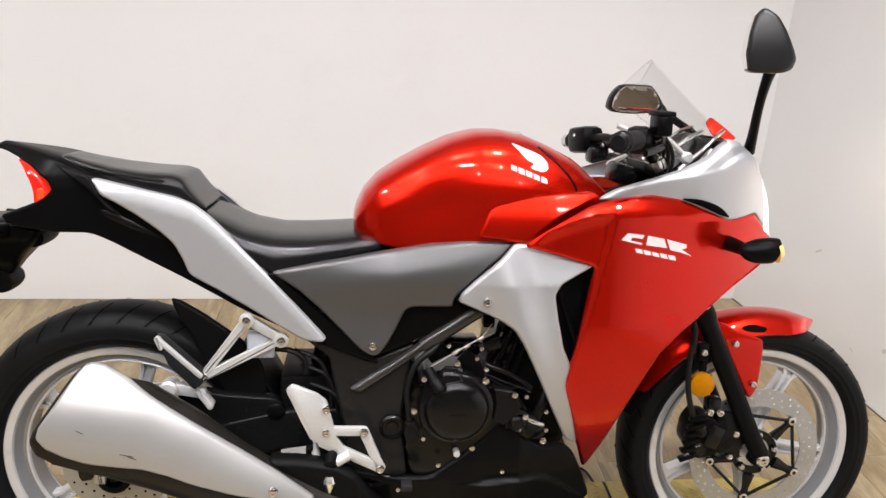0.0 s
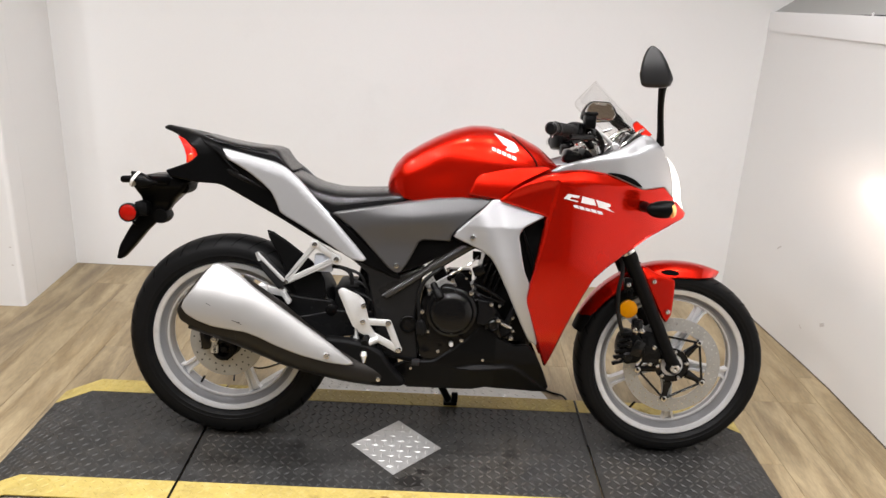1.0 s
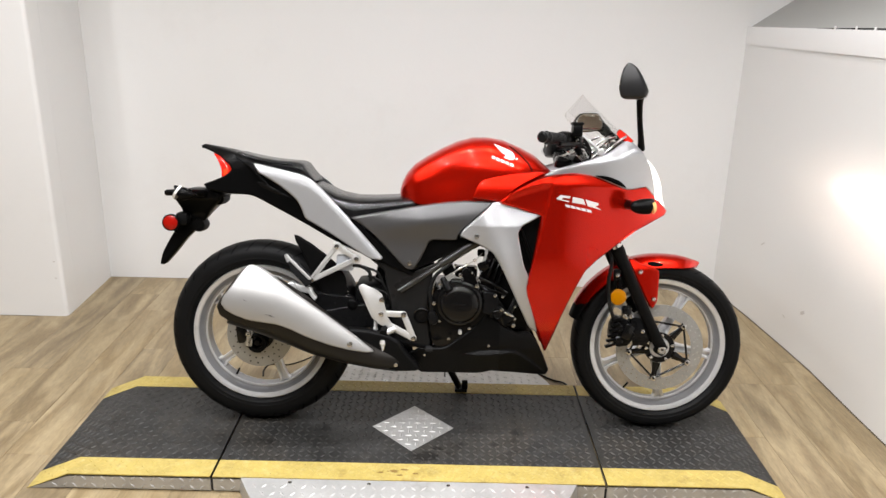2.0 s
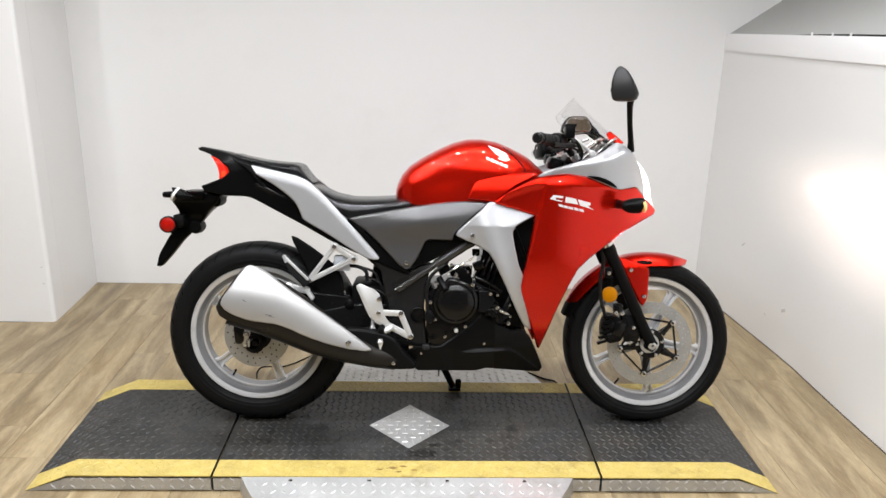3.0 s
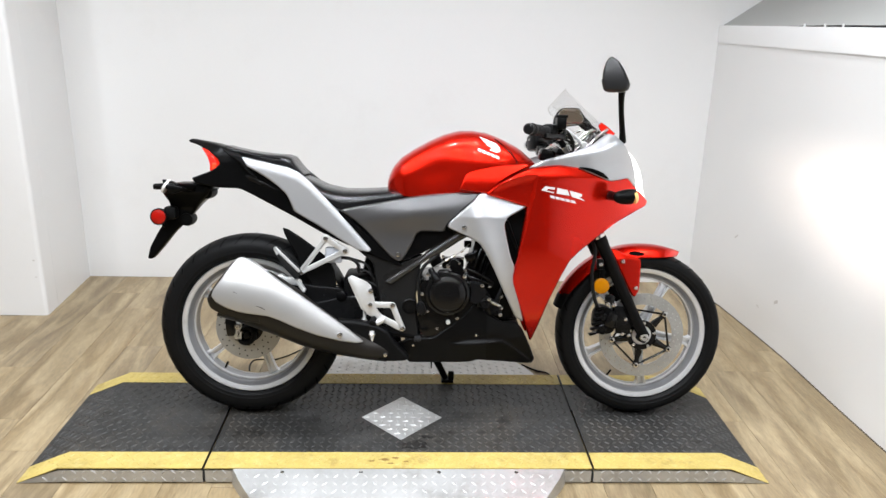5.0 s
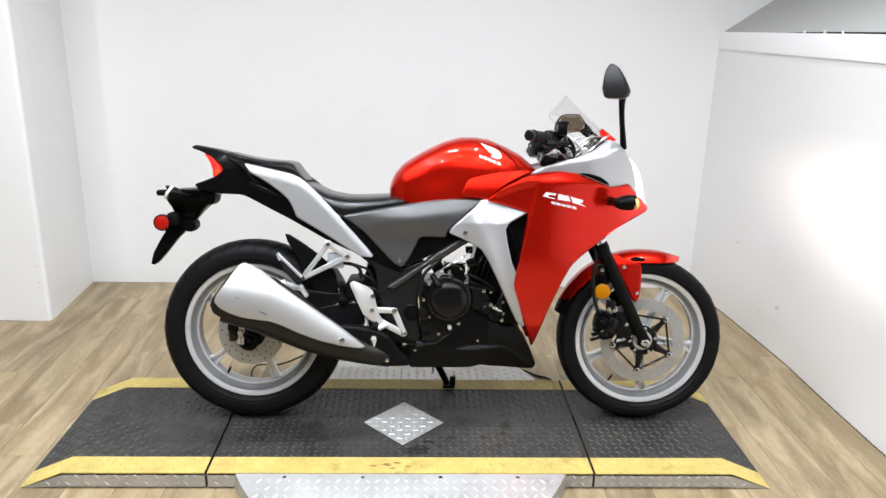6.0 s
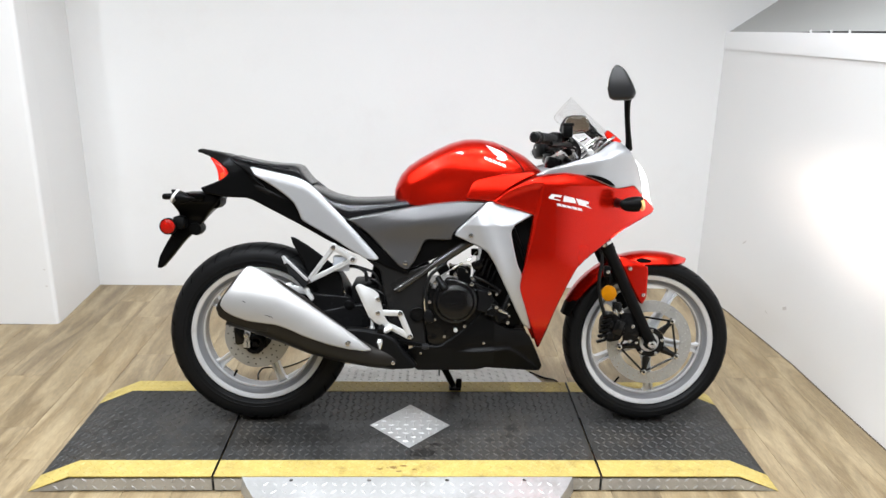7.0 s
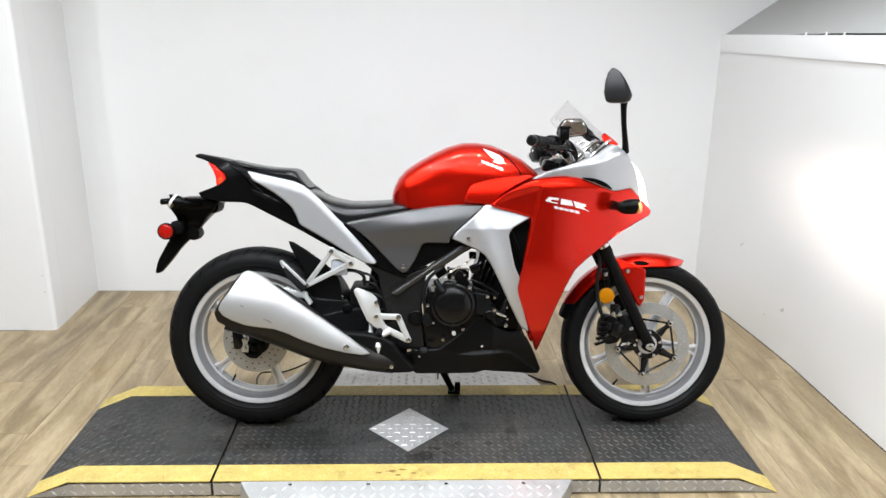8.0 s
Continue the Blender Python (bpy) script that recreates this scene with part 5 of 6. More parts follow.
for s, dz, dx in ((-1, 0.0, 0.0), (1, 0.0, 0.035)):
    root, knee, tip = Vector((0.520, s * 0.100, 0.935 + dz)), Vector((0.480 + dx, s * 0.150, 0.975 + dz)), Vector((0.372 + dx * 2.6, s * 0.335, 0.982 + dz))
    if s > 0:
        tip = Vector((0.470, 0.330, 0.935))
        knee = Vector((0.510, 0.150, 0.955))
    bar = body("handlebar", tube(bmesh.new(), spline([root, knee, knee.lerp(tip, 0.5), tip], 5), 0.0110, 12), M_BLACK, "black clip-on handlebar")
    way = (tip - knee).normalized()
    grip = part("grip", tube(bmesh.new(), [knee.lerp(tip, f) for f in (0.36, 0.38, 0.5, 0.7, 0.9, 0.92)], [0.0185, 0.017, 0.0165, 0.0165, 0.017, 0.019], 16), M_PEG, bar, "ribbed rubber grip")
    for i in range(14):
        c = knee.lerp(tip, 0.42 + 0.032 * i)
        tube_bm = tube(bmesh.new(), [c - way * 0.0022, c + way * 0.0022], 0.0174, 14)
        part("rib", tube_bm, M_PEG, grip)
    part("bar_end", tube(bmesh.new(), [tip - way * 0.016, tip - way * 0.012, tip + way * 0.010, tip + way * 0.016], [0.012, 0.0165, 0.0165, 0.011], 18), M_CHROME if s > 0 else M_STEELPAINT, bar)
    c = knee.lerp(tip, 0.20 if s < 0 else 0.56)
    turn = way.to_track_quat("X", "Z").to_matrix().to_4x4()
    part("switchgear", block(bmesh.new(), c, (0.060, 0.044, 0.050) if s < 0 else (0.085, 0.056, 0.062), 0.014, turn), M_BLACK, bar)
    part("switch_button", block(bmesh.new(), c + Vector((-0.024, -0.004, 0.010)), (0.008, 0.014, 0.010), 0.003, turn), M_RED if s < 0 else M_CHROME, bar)
    part("lever_perch", block(bmesh.new(), knee.lerp(tip, 0.05) + Vector((0.022, 0, -0.006)), (0.036, 0.040, 0.032), 0.007, turn), M_STEELPAINT, bar)
    lever = [knee.lerp(tip, f) + Vector((0.045 - 0.012 * abs(f - 0.5), 0, -0.012 - 0.006 * f)) for f in (0.05, 0.3, 0.6, 0.9)]
    part("lever", tube(bmesh.new(), spline(lever, 4), 0.0065, 8, 0.7), M_BLACK if s < 0 else M_CHROME, bar)
res = body("brake_reservoir", block(bmesh.new(), (0.490, -0.205, 1.004), (0.030, 0.044, 0.038), 0.006), M_BLACK, "black brake fluid reservoir")
part("reservoir_cap", block(bmesh.new(), (0.490, -0.205, 1.025), (0.035, 0.049, 0.009), 0.003), M_MATTE, res)
body("reservoir_pipe", tube(bmesh.new(), spline([(0.492, -0.185, 0.982), (0.500, -0.165, 0.968), (0.494, -0.150, 0.955)], 4), 0.008, 10), M_CHROME)
for i in range(4):
    y = -0.145 + 0.022 * i
    body("control_cable", tube(bmesh.new(), spline([(0.475, y - 0.01, 0.972), (0.515 + 0.01 * i, y, 0.985 - 0.012 * i), (0.548, y + 0.015, 0.945), (0.542, y + 0.02, 0.895), (0.530, y + 0.03, 0.86)], 6), 0.0038 + 0.0006 * (i % 2), 8), M_CABLE)
for i in range(2):
    body("control_cable", tube(bmesh.new(), spline([(0.500, 0.13 + 0.02 * i, 0.945), (0.555, 0.12, 0.962), (0.585, 0.09, 0.92), (0.565, 0.06, 0.86)], 6), 0.004, 8), M_CABLE)
gauge = body("instrument_panel", block(bmesh.new(), (0.650, 0, 0.930), (0.050, 0.180, 0.085), 0.016, Matrix.Rotation(radians(38), 4, "Y")), M_BLACK, "black instrument panel")
part("dial", lathe(bmesh.new(), [(0.045, 0), (0.045, 0.004), (0.040, 0.006), (0.002, 0.006)], 32, Matrix.Translation((0.624, 0.02, 0.936)) @ Matrix.Rotation(radians(-60), 4, "Y")), M_DIAL, gauge, "dark round dial")
for s in (-1, 1):
    body("screen_stay", tube(bmesh.new(), spline([(0.575, s * 0.100, 0.915), (0.615, s * 0.098, 0.948), (0.650, s * 0.088, 0.978), (0.672, s * 0.07, 0.990)], 5), 0.0045, 8), M_CHROME)
    body("screen_stay", tube(bmesh.new(), [(0.600, s * 0.105, 0.915), (0.640, s * 0.095, 0.955)], 0.0045, 8), M_CHROME)
    body("screen_stay", tube(bmesh.new(), spline([(0.539, s * 0.100, 0.918), (0.552, s * 0.101, 0.944), (0.587, s * 0.100, 0.974), (0.618, s * 0.096, 0.989)], 5), 0.0048, 8), M_CHROME)
    body("screen_stay", tube(bmesh.new(), spline([(0.514, s * 0.104, 0.987), (0.545, s * 0.103, 0.973), (0.587, s * 0.102, 0.938)], 5), [0.006] * 11, 8), M_CAST)
    body("stay_boss", lathe(bmesh.new(), [(0.011, -0.006), (0.012, 0.004), (0.008, 0.008)], 16, across(0.587, s * 0.103, 0.938)), M_CAST)
    body("inner_cowl", shell([(0.560, 0.895), (0.612, 0.915), (0.640, 0.938), (0.652, 0.972), (0.690, 0.968), (0.720, 0.940), (0.700, 0.860), (0.600, 0.850), (0.560, 0.868)], lambda x, z: 0.098 - 0.25 * max(0, z - 0.93), thick=0.004, side=s, edge=0.004), M_MATTE, "matte black inner cowl")
body("fuse_box", block(bmesh.new(), (0.470, -0.070, 0.902), (0.050, 0.060, 0.040), 0.010, Matrix.Rotation(radians(15), 4, "Y")), M_ENGINE)
body("clutch_perch", block(bmesh.new(), (0.500, 0.19, 0.915), (0.046, 0.05, 0.040), 0.010), M_ENGINE)
body("head_stock", tube(bmesh.new(), [(0.525, 0, 0.90), (0.60, 0, 0.73)], 0.032, 16), M_STEELPAINT)

# ---- side covers, engine and frame ----
def cover_half(x, z):
    return 0.148 + 0.020 * math.exp(-((z - 0.70 - 0.10 * (x + 0.05)) / 0.042) ** 2) * max(0.0, 1 - abs(x - 0.02) / 0.22) - 3.0 * max(0.0, z - 0.715) ** 2 + 0.03 * (x + 0.05) - 0.02 * max(0.0, -0.12 - x)


side = pair("side_cover", [(-0.210, 0.716), (-0.138, 0.730), (-0.070, 0.743), (-0.003, 0.756), (0.079, 0.769), (0.160, 0.777), (0.221, 0.779), (0.252, 0.775), (0.229, 0.751), (0.194, 0.724), (0.153, 0.686), (0.137, 0.668), (0.132, 0.650), (0.057, 0.651),
                           (0.043, 0.643), (0.029, 0.611), (0.011, 0.576), (-0.006, 0.553), (-0.020, 0.551), (-0.040, 0.563), (-0.074, 0.599), (-0.113, 0.642), (-0.153, 0.680)],
            cover_half, M_GREY, "gunmetal grey side cover", thick=0.010, edge=0.008, q=0.12, step=0.008)
bolt(-0.017, -cover_half(-0.017, 0.574) - 0.001, 0.574, 1.0)
pair("cover_trim", [(0.253, 0.776), (0.228, 0.752), (0.194, 0.724), (0.153, 0.686), (0.137, 0.667), (0.185, 0.643), (0.226, 0.630), (0.250, 0.612), (0.266, 0.58), (0.275, 0.60), (0.235, 0.66), (0.20, 0.70), (0.275, 0.776)],
     lambda x, z: mid_half(x, z) - 0.014, M_BLACK, "black trim behind the silver panel", thick=0.010, edge=0.003, q=0.1)
pair("lower_trim", [(-0.214, 0.716), (-0.195, 0.709), (-0.141, 0.658), (-0.061, 0.586), (-0.010, 0.545), (-0.006, 0.532), (-0.089, 0.562), (-0.142, 0.596), (-0.120, 0.575), (-0.195, 0.650)],
     lambda x, z: 0.137, M_BLACK, "black trim under the side cover", thick=0.012, edge=0.004, q=0.1)
pair("knee_plate", [(0.137, 0.660), (0.055, 0.660), (0.036, 0.648), (0.020, 0.600), (-0.012, 0.546), (0.064, 0.578), (0.176, 0.640)], lambda x, z: 0.134, M_BLACK, "", thick=0.010, edge=0.004, q=0.1)
body("air_box", block(bmesh.new(), (0.05, 0, 0.69), (0.36, 0.22, 0.13), 0.03), M_MATTE, "black air box under the tank")

mainframe = pair("pivot_plate", [(-0.150, 0.583), (-0.089, 0.568), (-0.020, 0.537), (0.064, 0.572), (0.053, 0.504), (0.042, 0.423), (0.055, 0.287), (-0.067, 0.291), (-0.072, 0.396), (-0.091, 0.485), (-0.101, 0.543)],
                 lambda x, z: 0.128, M_WEB, "charcoal frame pivot plate", thick=0.03, edge=0.007, q=0.08)
for s in (-1, 1):
    rail = body("frame_rail", shell([(-0.062, 0.481), (0.010, 0.529), (0.078, 0.576), (0.090, 0.583), (0.096, 0.567), (0.050, 0.533), (-0.040, 0.470)], lambda x, z: 0.139, thick=0.028, side=s, edge=0.010, q=0.08, step=0.006), M_RAIL, "charcoal box-section frame rail")
    part("rail_tube", tube(bmesh.new(), [(0.080, s * 0.124, 0.566), (0.178, s * 0.126, 0.632), (0.36, s * 0.10, 0.73), (0.54, s * 0.04, 0.84)], 0.0155, 20), M_RAIL, rail)
    body("frame_rail", tube(bmesh.new(), [(0.02, s * 0.115, 0.585), (0.23, s * 0.12, 0.70), (0.53, s * 0.04, 0.86)], 0.0150, 12), M_STEELPAINT, "charcoal steel frame rail")
    body("subframe_rail", tube(bmesh.new(), [(-0.02, s * 0.10, 0.60), (-0.25, s * 0.10, 0.70), (-0.52, s * 0.08, 0.82)], 0.012, 10), M_STEELPAINT)
body("frame_rail", tube(bmesh.new(), [(0.52, 0, 0.80), (0.40, 0, 0.55), (0.34, 0, 0.42)], 0.018, 12), M_STEELPAINT)
part("pivot_cap", lathe(bmesh.new(), [(0.0255, -0.004), (0.0255, 0.007), (0.0215, 0.010), (0.0185, 0.004), (0.0125, 0.004), (0.011, 0.009), (0.002, 0.009)], 32, across(0.023, -0.130, 0.400)), M_ENGINE, mainframe, "black swingarm pivot cap")

crank = body("crankcase", prism(bmesh.new(), chaikin([(0.055, 0.30), (0.12, 0.27), (0.22, 0.29), (0.29, 0.34), (0.30, 0.42), (0.27, 0.475), (0.22, 0.488), (0.13, 0.493), (0.066, 0.488), (0.056, 0.46), (0.050, 0.38)], 2), -0.140, 0.125, "y", 0.010), M_ENGINE, "black engine crankcase")
clutch = part("clutch_cover", lathe(bmesh.new(), [(0.0745, -0.030), (0.0745, 0.000), (0.072, 0.006), (0.0665, 0.009), (0.0640, 0.0095), (0.0625, 0.012), (0.0605, 0.019), (0.0560, 0.0250), (0.0485, 0.0290), (0.036, 0.0315), (0.018, 0.0325), (0.002, 0.0328)], 72, across(0.146, -0.156, 0.448)), M_ENGINE, crank, "round black clutch cover")
part("cover_bridge", shell([(0.104, 0.498), (0.118, 0.527), (0.152, 0.524), (0.160, 0.506), (0.176, 0.484), (0.150, 0.476), (0.118, 0.476)], lambda x, z: 0.173 - 0.10 * max(0.0, z - 0.50), thick=0.03, edge=0.007, q=0.12, step=0.01), M_ENGINE, clutch)
part("cover_rib", block(bmesh.new(), (0.146, -0.1892, 0.4475), (0.034, 0.0012, 0.0020), 0.0004), M_STEELPAINT, clutch)
# oil filler neck, hose and the small bottle-shaped cap beside the cover
neck = part("filler_neck", tube(bmesh.new(), [(0.090, -0.150, 0.526), (0.096, -0.158, 0.517), (0.099, -0.164, 0.512), (0.101, -0.168, 0.509), (0.112, -0.180, 0.493), (0.114, -0.182, 0.490)], [0.010, 0.0105, 0.0105, 0.0135, 0.0135, 0.011], 18), M_BLACK, crank, "ribbed black oil filler neck")
for k in range(3):
    c = Vector((0.103 + 0.0036 * k, -0.1705 - 0.004 * k, 0.506 - 0.0052 * k))
    part("ring", tube(bmesh.new(), [c - Vector((0.0006, -0.0006, -0.0009)), c + Vector((0.0006, -0.0006, -0.0009))], 0.0143, 18), M_STEELPAINT, neck)
part("breather_hose", tube(bmesh.new(), spline([(0.118, -0.120, 0.575), (0.100, -0.136, 0.561), (0.071, -0.140, 0.538), (0.057, -0.142, 0.512), (0.050, -0.144, 0.476), (0.053, -0.146, 0.445), (0.056, -0.146, 0.419)], 5), 0.0060, 10), M_CABLE, crank)
part("sensor_cap", prism(bmesh.new(), chaikin([(0.050, 0.418), (0.067, 0.417), (0.077, 0.393), (0.074, 0.375), (0.052, 0.374), (0.044, 0.394)], 1), -0.158, -0.13, "y", 0.004), M_STEELPAINT, crank)
part("generator_cover", lathe(bmesh.new(), [(0.075, -0.02), (0.075, 0.012), (0.060, 0.026), (0.002, 0.030)], 40, Matrix.Translation((0.14, 0.128, 0.41)) @ Matrix.Rotation(radians(-90), 4, "X")), M_ENGINE, crank)
pump = part("pump_cover", shell([(0.219, 0.489), (0.258, 0.484), (0.276, 0.452), (0.262, 0.429), (0.242, 0.411), (0.219, 0.420), (0.224, 0.455)], lambda x, z: 0.164, thick=0.03, edge=0.004, q=0.1, step=0.012), M_STEELPAINT, crank, "charcoal water pump cover")
part("pump_neck", lathe(bmesh.new(), [(0.0165, -0.03), (0.0165, 0.004), (0.013, 0.008), (0.011, 0.005), (0.006, 0.005)], 22, across(0.268, -0.160, 0.414)), M_ENGINE, crank)
part("pump_body", prism(bmesh.new(), chaikin([(0.274, 0.440), (0.300, 0.428), (0.332, 0.402), (0.326, 0.372), (0.290, 0.372), (0.276, 0.395)], 2), -0.150, -0.09, "y", 0.006), M_ENGINE, crank)
part("water_pipe", tube(bmesh.new(), spline([(0.336, -0.118, 0.485), (0.327, -0.130, 0.460), (0.316, -0.136, 0.432), (0.306, -0.136, 0.408)], 4), 0.0095, 12), M_STEELPAINT, crank)
part("coolant_pipe", tube(bmesh.new(), [(0.290, -0.156, 0.421), (0.298, -0.156, 0.4175), (0.316, -0.154, 0.4095), (0.322, -0.154, 0.407)], [0.0035, 0.0055, 0.0055, 0.004], 10), M_CHROME, crank, "bright coolant pipe")
part("drain_hose", tube(bmesh.new(), spline([(0.285, -0.150, 0.43), (0.270, -0.158, 0.437), (0.252, -0.156, 0.424), (0.250, -0.150, 0.402)], 4), 0.0045, 8), M_CABLE, crank)
part("sight_glass", lathe(bmesh.new(), [(0.0065, -0.01), (0.0065, 0.008), (0.0035, 0.009)], 18, across(0.150, -0.152, 0.351)), M_CAST, crank)
for x, z, k in ((0.081, 0.513, 1.0), (0.146, 0.538, 1.1), (0.200, 0.508, 1.2), (0.259, 0.478, 1.1), (0.063, 0.448, 1.1), (0.179, 0.368, 1.0), (0.282, 0.432, 1.1), (0.320, 0.380, 1.1), (0.082, 0.390, 0.8), (0.282, 0.474, 0.8), (0.323, 0.441, 0.7), (0.203, 0.525, 0.9), (0.152, 0.524, 0.8), (0.184, 0.547, 0.7), (0.113, 0.333, 0.9), (0.325, 0.402, 0.7)):
    bolt(x, -0.166 if z < 0.52 else -0.150, z, 0.74 * k, crank)
cyl = body("cylinder", prism(bmesh.new(), [(0.212, 0.480), (0.260, 0.470), (0.318, 0.580), (0.300, 0.655), (0.262, 0.690), (0.236, 0.60)], -0.085, 0.060, "y", 0.010), M_ENGINE, "black engine cylinder and head")
for (ax, az), (bx, bz), w in (((0.243, 0.582), (0.213, 0.526), 0.0050), ((0.261, 0.588), (0.231, 0.515), 0.0060), ((0.275, 0.572), (0.250, 0.505), 0.0050), ((0.292, 0.562), (0.268, 0.496), 0.0055)):
    part("rib", tube(bmesh.new(), [(ax, -0.096, az), ((ax + bx) / 2, -0.104, (az + bz) / 2), (bx, -0.100, bz)], w, 8), M_ENGINE, cyl)
part("coil", block(bmesh.new(), (0.222, -0.098, 0.562), (0.036, 0.034, 0.026), 0.005, Matrix.Rotation(radians(-24), 4, "Y")), M_ENGINE, cyl)
part("head_cover", block(bmesh.new(), (0.272, 0, 0.668), (0.11, 0.16, 0.05), 0.014, Matrix.Rotation(radians(30), 4, "Y")), M_ENGINE, cyl)
# bracket and hoses in front of the cylinder
holder = body("cable_bracket", prism(bmesh.new(), [(0.146, 0.540), (0.163, 0.559), (0.172, 0.556), (0.190, 0.545), (0.205, 0.508), (0.190, 0.503), (0.160, 0.520)], -0.138, -0.132, "y", 0.0015), M_BLACK, "black throttle cable bracket")
for r0, pts in ((0.0068, ((0.205, 0.528), (0.246, 0.512), (0.283, 0.490), (0.300, 0.478))), (0.0042, ((0.205, 0.508), (0.243, 0.492), (0.282, 0.478), (0.298, 0.470))), (0.0036, ((0.207, 0.504), (0.240, 0.484), (0.268, 0.478))), (0.0060, ((0.300, 0.560), (0.312, 0.520), (0.322, 0.480)))):
    body("coolant_hose", tube(bmesh.new(), spline([(x, -0.132 - 0.004 * (i % 2), z) for i, (x, z) in enumerate(pts)], 5), r0, 10), M_ENGINE)
body("throttle_body", block(bmesh.new(), (0.240, 0.0, 0.640), (0.040, 0.10, 0.040), 0.012, Matrix.Rotation(radians(-25), 4, "Y")), M_ENGINE, "black throttle body")
cable = body("throttle_cable", tube(bmesh.new(), spline([(0.094, -0.142, 0.527), (0.118, -0.142, 0.542), (0.142, -0.142, 0.557), (0.165, -0.140, 0.570), (0.196, -0.135, 0.588), (0.217, -0.12, 0.608)], 5), 0.0015, 8), M_DISC, "bright throttle cable")
for (x, z), k in (((0.142, 0.557), 1.0), ((0.1465, 0.5605), 0.8), ((0.165, 0.570), 0.9), ((0.192, 0.586), 0.8)):
    part("cable_nut", tube(bmesh.new(), [(x - 0.0045, -0.1415, z - 0.0028), (x + 0.0045, -0.1405, z + 0.0028)], 0.0050 * k, 8), M_CHROME, cable)
for x, z in ((0.131, 0.566), (0.163, 0.556), (0.196, 0.560)):
    bolt(x, -0.128, z, 0.6, holder)
body("idle_valve", block(bmesh.new(), (0.168, -0.02, 0.530), (0.075, 0.06, 0.036), 0.008), M_ENGINE)
body("connector", block(bmesh.new(), (0.214, -0.085, 0.603), (0.024, 0.03, 0.022), 0.004), M_BLACK)
body("connector", block(bmesh.new(), (0.108, -0.10, 0.546), (0.040, 0.03, 0.034), 0.005, Matrix.Rotation(radians(-30), 4, "Y")), M_BLACK)
body("engine_shroud", prism(bmesh.new(), [(0.265, 0.350), (0.375, 0.350), (0.372, 0.480), (0.325, 0.565), (0.285, 0.585), (0.262, 0.500)], -0.095, 0.095, "y", 0.008), M_MATTE, "matte black engine shroud")
body("radiator", block(bmesh.new(), (0.425, 0, 0.585), (0.035, 0.30, 0.26), 0.004, Matrix.Rotation(radians(18), 4, "Y")), M_RADIATOR, "black radiator behind the fairing")
pair("inlet_duct", [(0.318, 0.70), (0.400, 0.745), (0.405, 0.62), (0.372, 0.49), (0.340, 0.52), (0.330, 0.60)], lambda x, z: 0.125, M_MATTE, "matte black inlet duct", thick=0.01, edge=0.003)
body("duct_bar", tube(bmesh.new(), [(0.335, -0.150, 0.690), (0.385, -0.150, 0.560)], 0.006, 8), M_BLACK)

# belly pan
def belly_half(x, z):
    """Half width of the pan, with a slim scoop pressed into its flank above a folded lower facet."""
    out = 0.150 - 0.25 * max(0.0, 0.29 - z) - 0.34 * max(0.0, x - 0.28) - 0.10 * max(0.0, z - 0.33)
    fold = ramp_value(x, [0.15, 0.31, 0.336, 0.36, 0.442], [0.278, 0.286, 0.283, 0.268, 0.200]) - z
    ends = max(0.0, min(1.0, (x - 0.14) / 0.07)) * max(0.0, min(1.0, (0.45 - x) / 0.05))
    rise = max(0.0, min(1.0, 0.5 + fold / 0.010))
    low = 0.011 * rise * rise * (3 - 2 * rise) * math.exp(-max(0.0, fold) / 0.045)
    scoop = 0.006 * math.exp(-((fold + 0.010) / 0.008) ** 2) * max(0.0, 1 - abs(x - 0.25) / 0.10)
    return out + ends * (low - scoop)


belly = pair("belly_pan", [(-0.019, 0.275), (0.023, 0.295), (0.100, 0.297), (0.144, 0.329), (0.199, 0.372), (0.232, 0.410), (0.244, 0.412), (0.293, 0.373), (0.331, 0.348), (0.378, 0.346), (0.403, 0.321), (0.434, 0.257), (0.456, 0.203), (0.445, 0.187), (0.260, 0.218), (0.219, 0.207), (0.025, 0.204), (-0.002, 0.231)],
             belly_half, M_BELLY, "black belly pan", thick=0.005, edge=0.008, q=0.1, step=0.006)
for x, z in [(0.244, 0.307), (0.036, 0.271)]:
    bolt(x, -belly_half(x, z) - 0.001, z, 0.6, belly)
rows = [(0.445, 0.189), (0.26, 0.22), (0.219, 0.209), (0.025, 0.206)]
part("belly_floor", skin(bmesh.new(), [[(x, -belly_half(x, z) + 0.004, z), (x, 0, z - 0.012), (x, belly_half(x, z) - 0.004, z), (x, belly_half(x, z) - 0.004, z + 0.004), (x, -belly_half(x, z) + 0.004, z + 0.004)] for x, z in rows]), M_BLACK, belly)

# ---- exhaust ----
AX = [-0.600, -0.560, -0.470, -0.380, -0.290, -0.200, -0.120, -0.030, 0.040]
AZ = [0.470, 0.462, 0.437, 0.392, 0.338, 0.297, 0.270, 0.252, 0.248]
AH = [0.090, 0.096, 0.096, 0.084, 0.068, 0.050, 0.040, 0.036, 0.034]
AW = [0.066, 0.072, 0.076, 0.070, 0.060, 0.050, 0.042, 0.036, 0.034]
AU = [0.58, 0.57, 0.52, 0.52, 0.50, 0.42, 0.28, 0.12, 0.05]
AY = [0.195, 0.195, 0.194, 0.192, 0.190, 0.186, 0.175, 0.160, 0.145]


def muffler_ring(x, n=32):
    """A leaning oval section across the can's line."""
    zc, h, w, yc = (ramp_value(x, AX, a) for a in (AZ, AH, AW, AY))
    ux = ramp_value(x, AX, AU)
    uz = math.sqrt(1 - ux * ux)
    return [(x + h * math.sin(a) * ux, -yc - w * math.cos(a), zc + h * math.sin(a) * uz) for a in (2 * math.pi * k / n for k in range(n))]


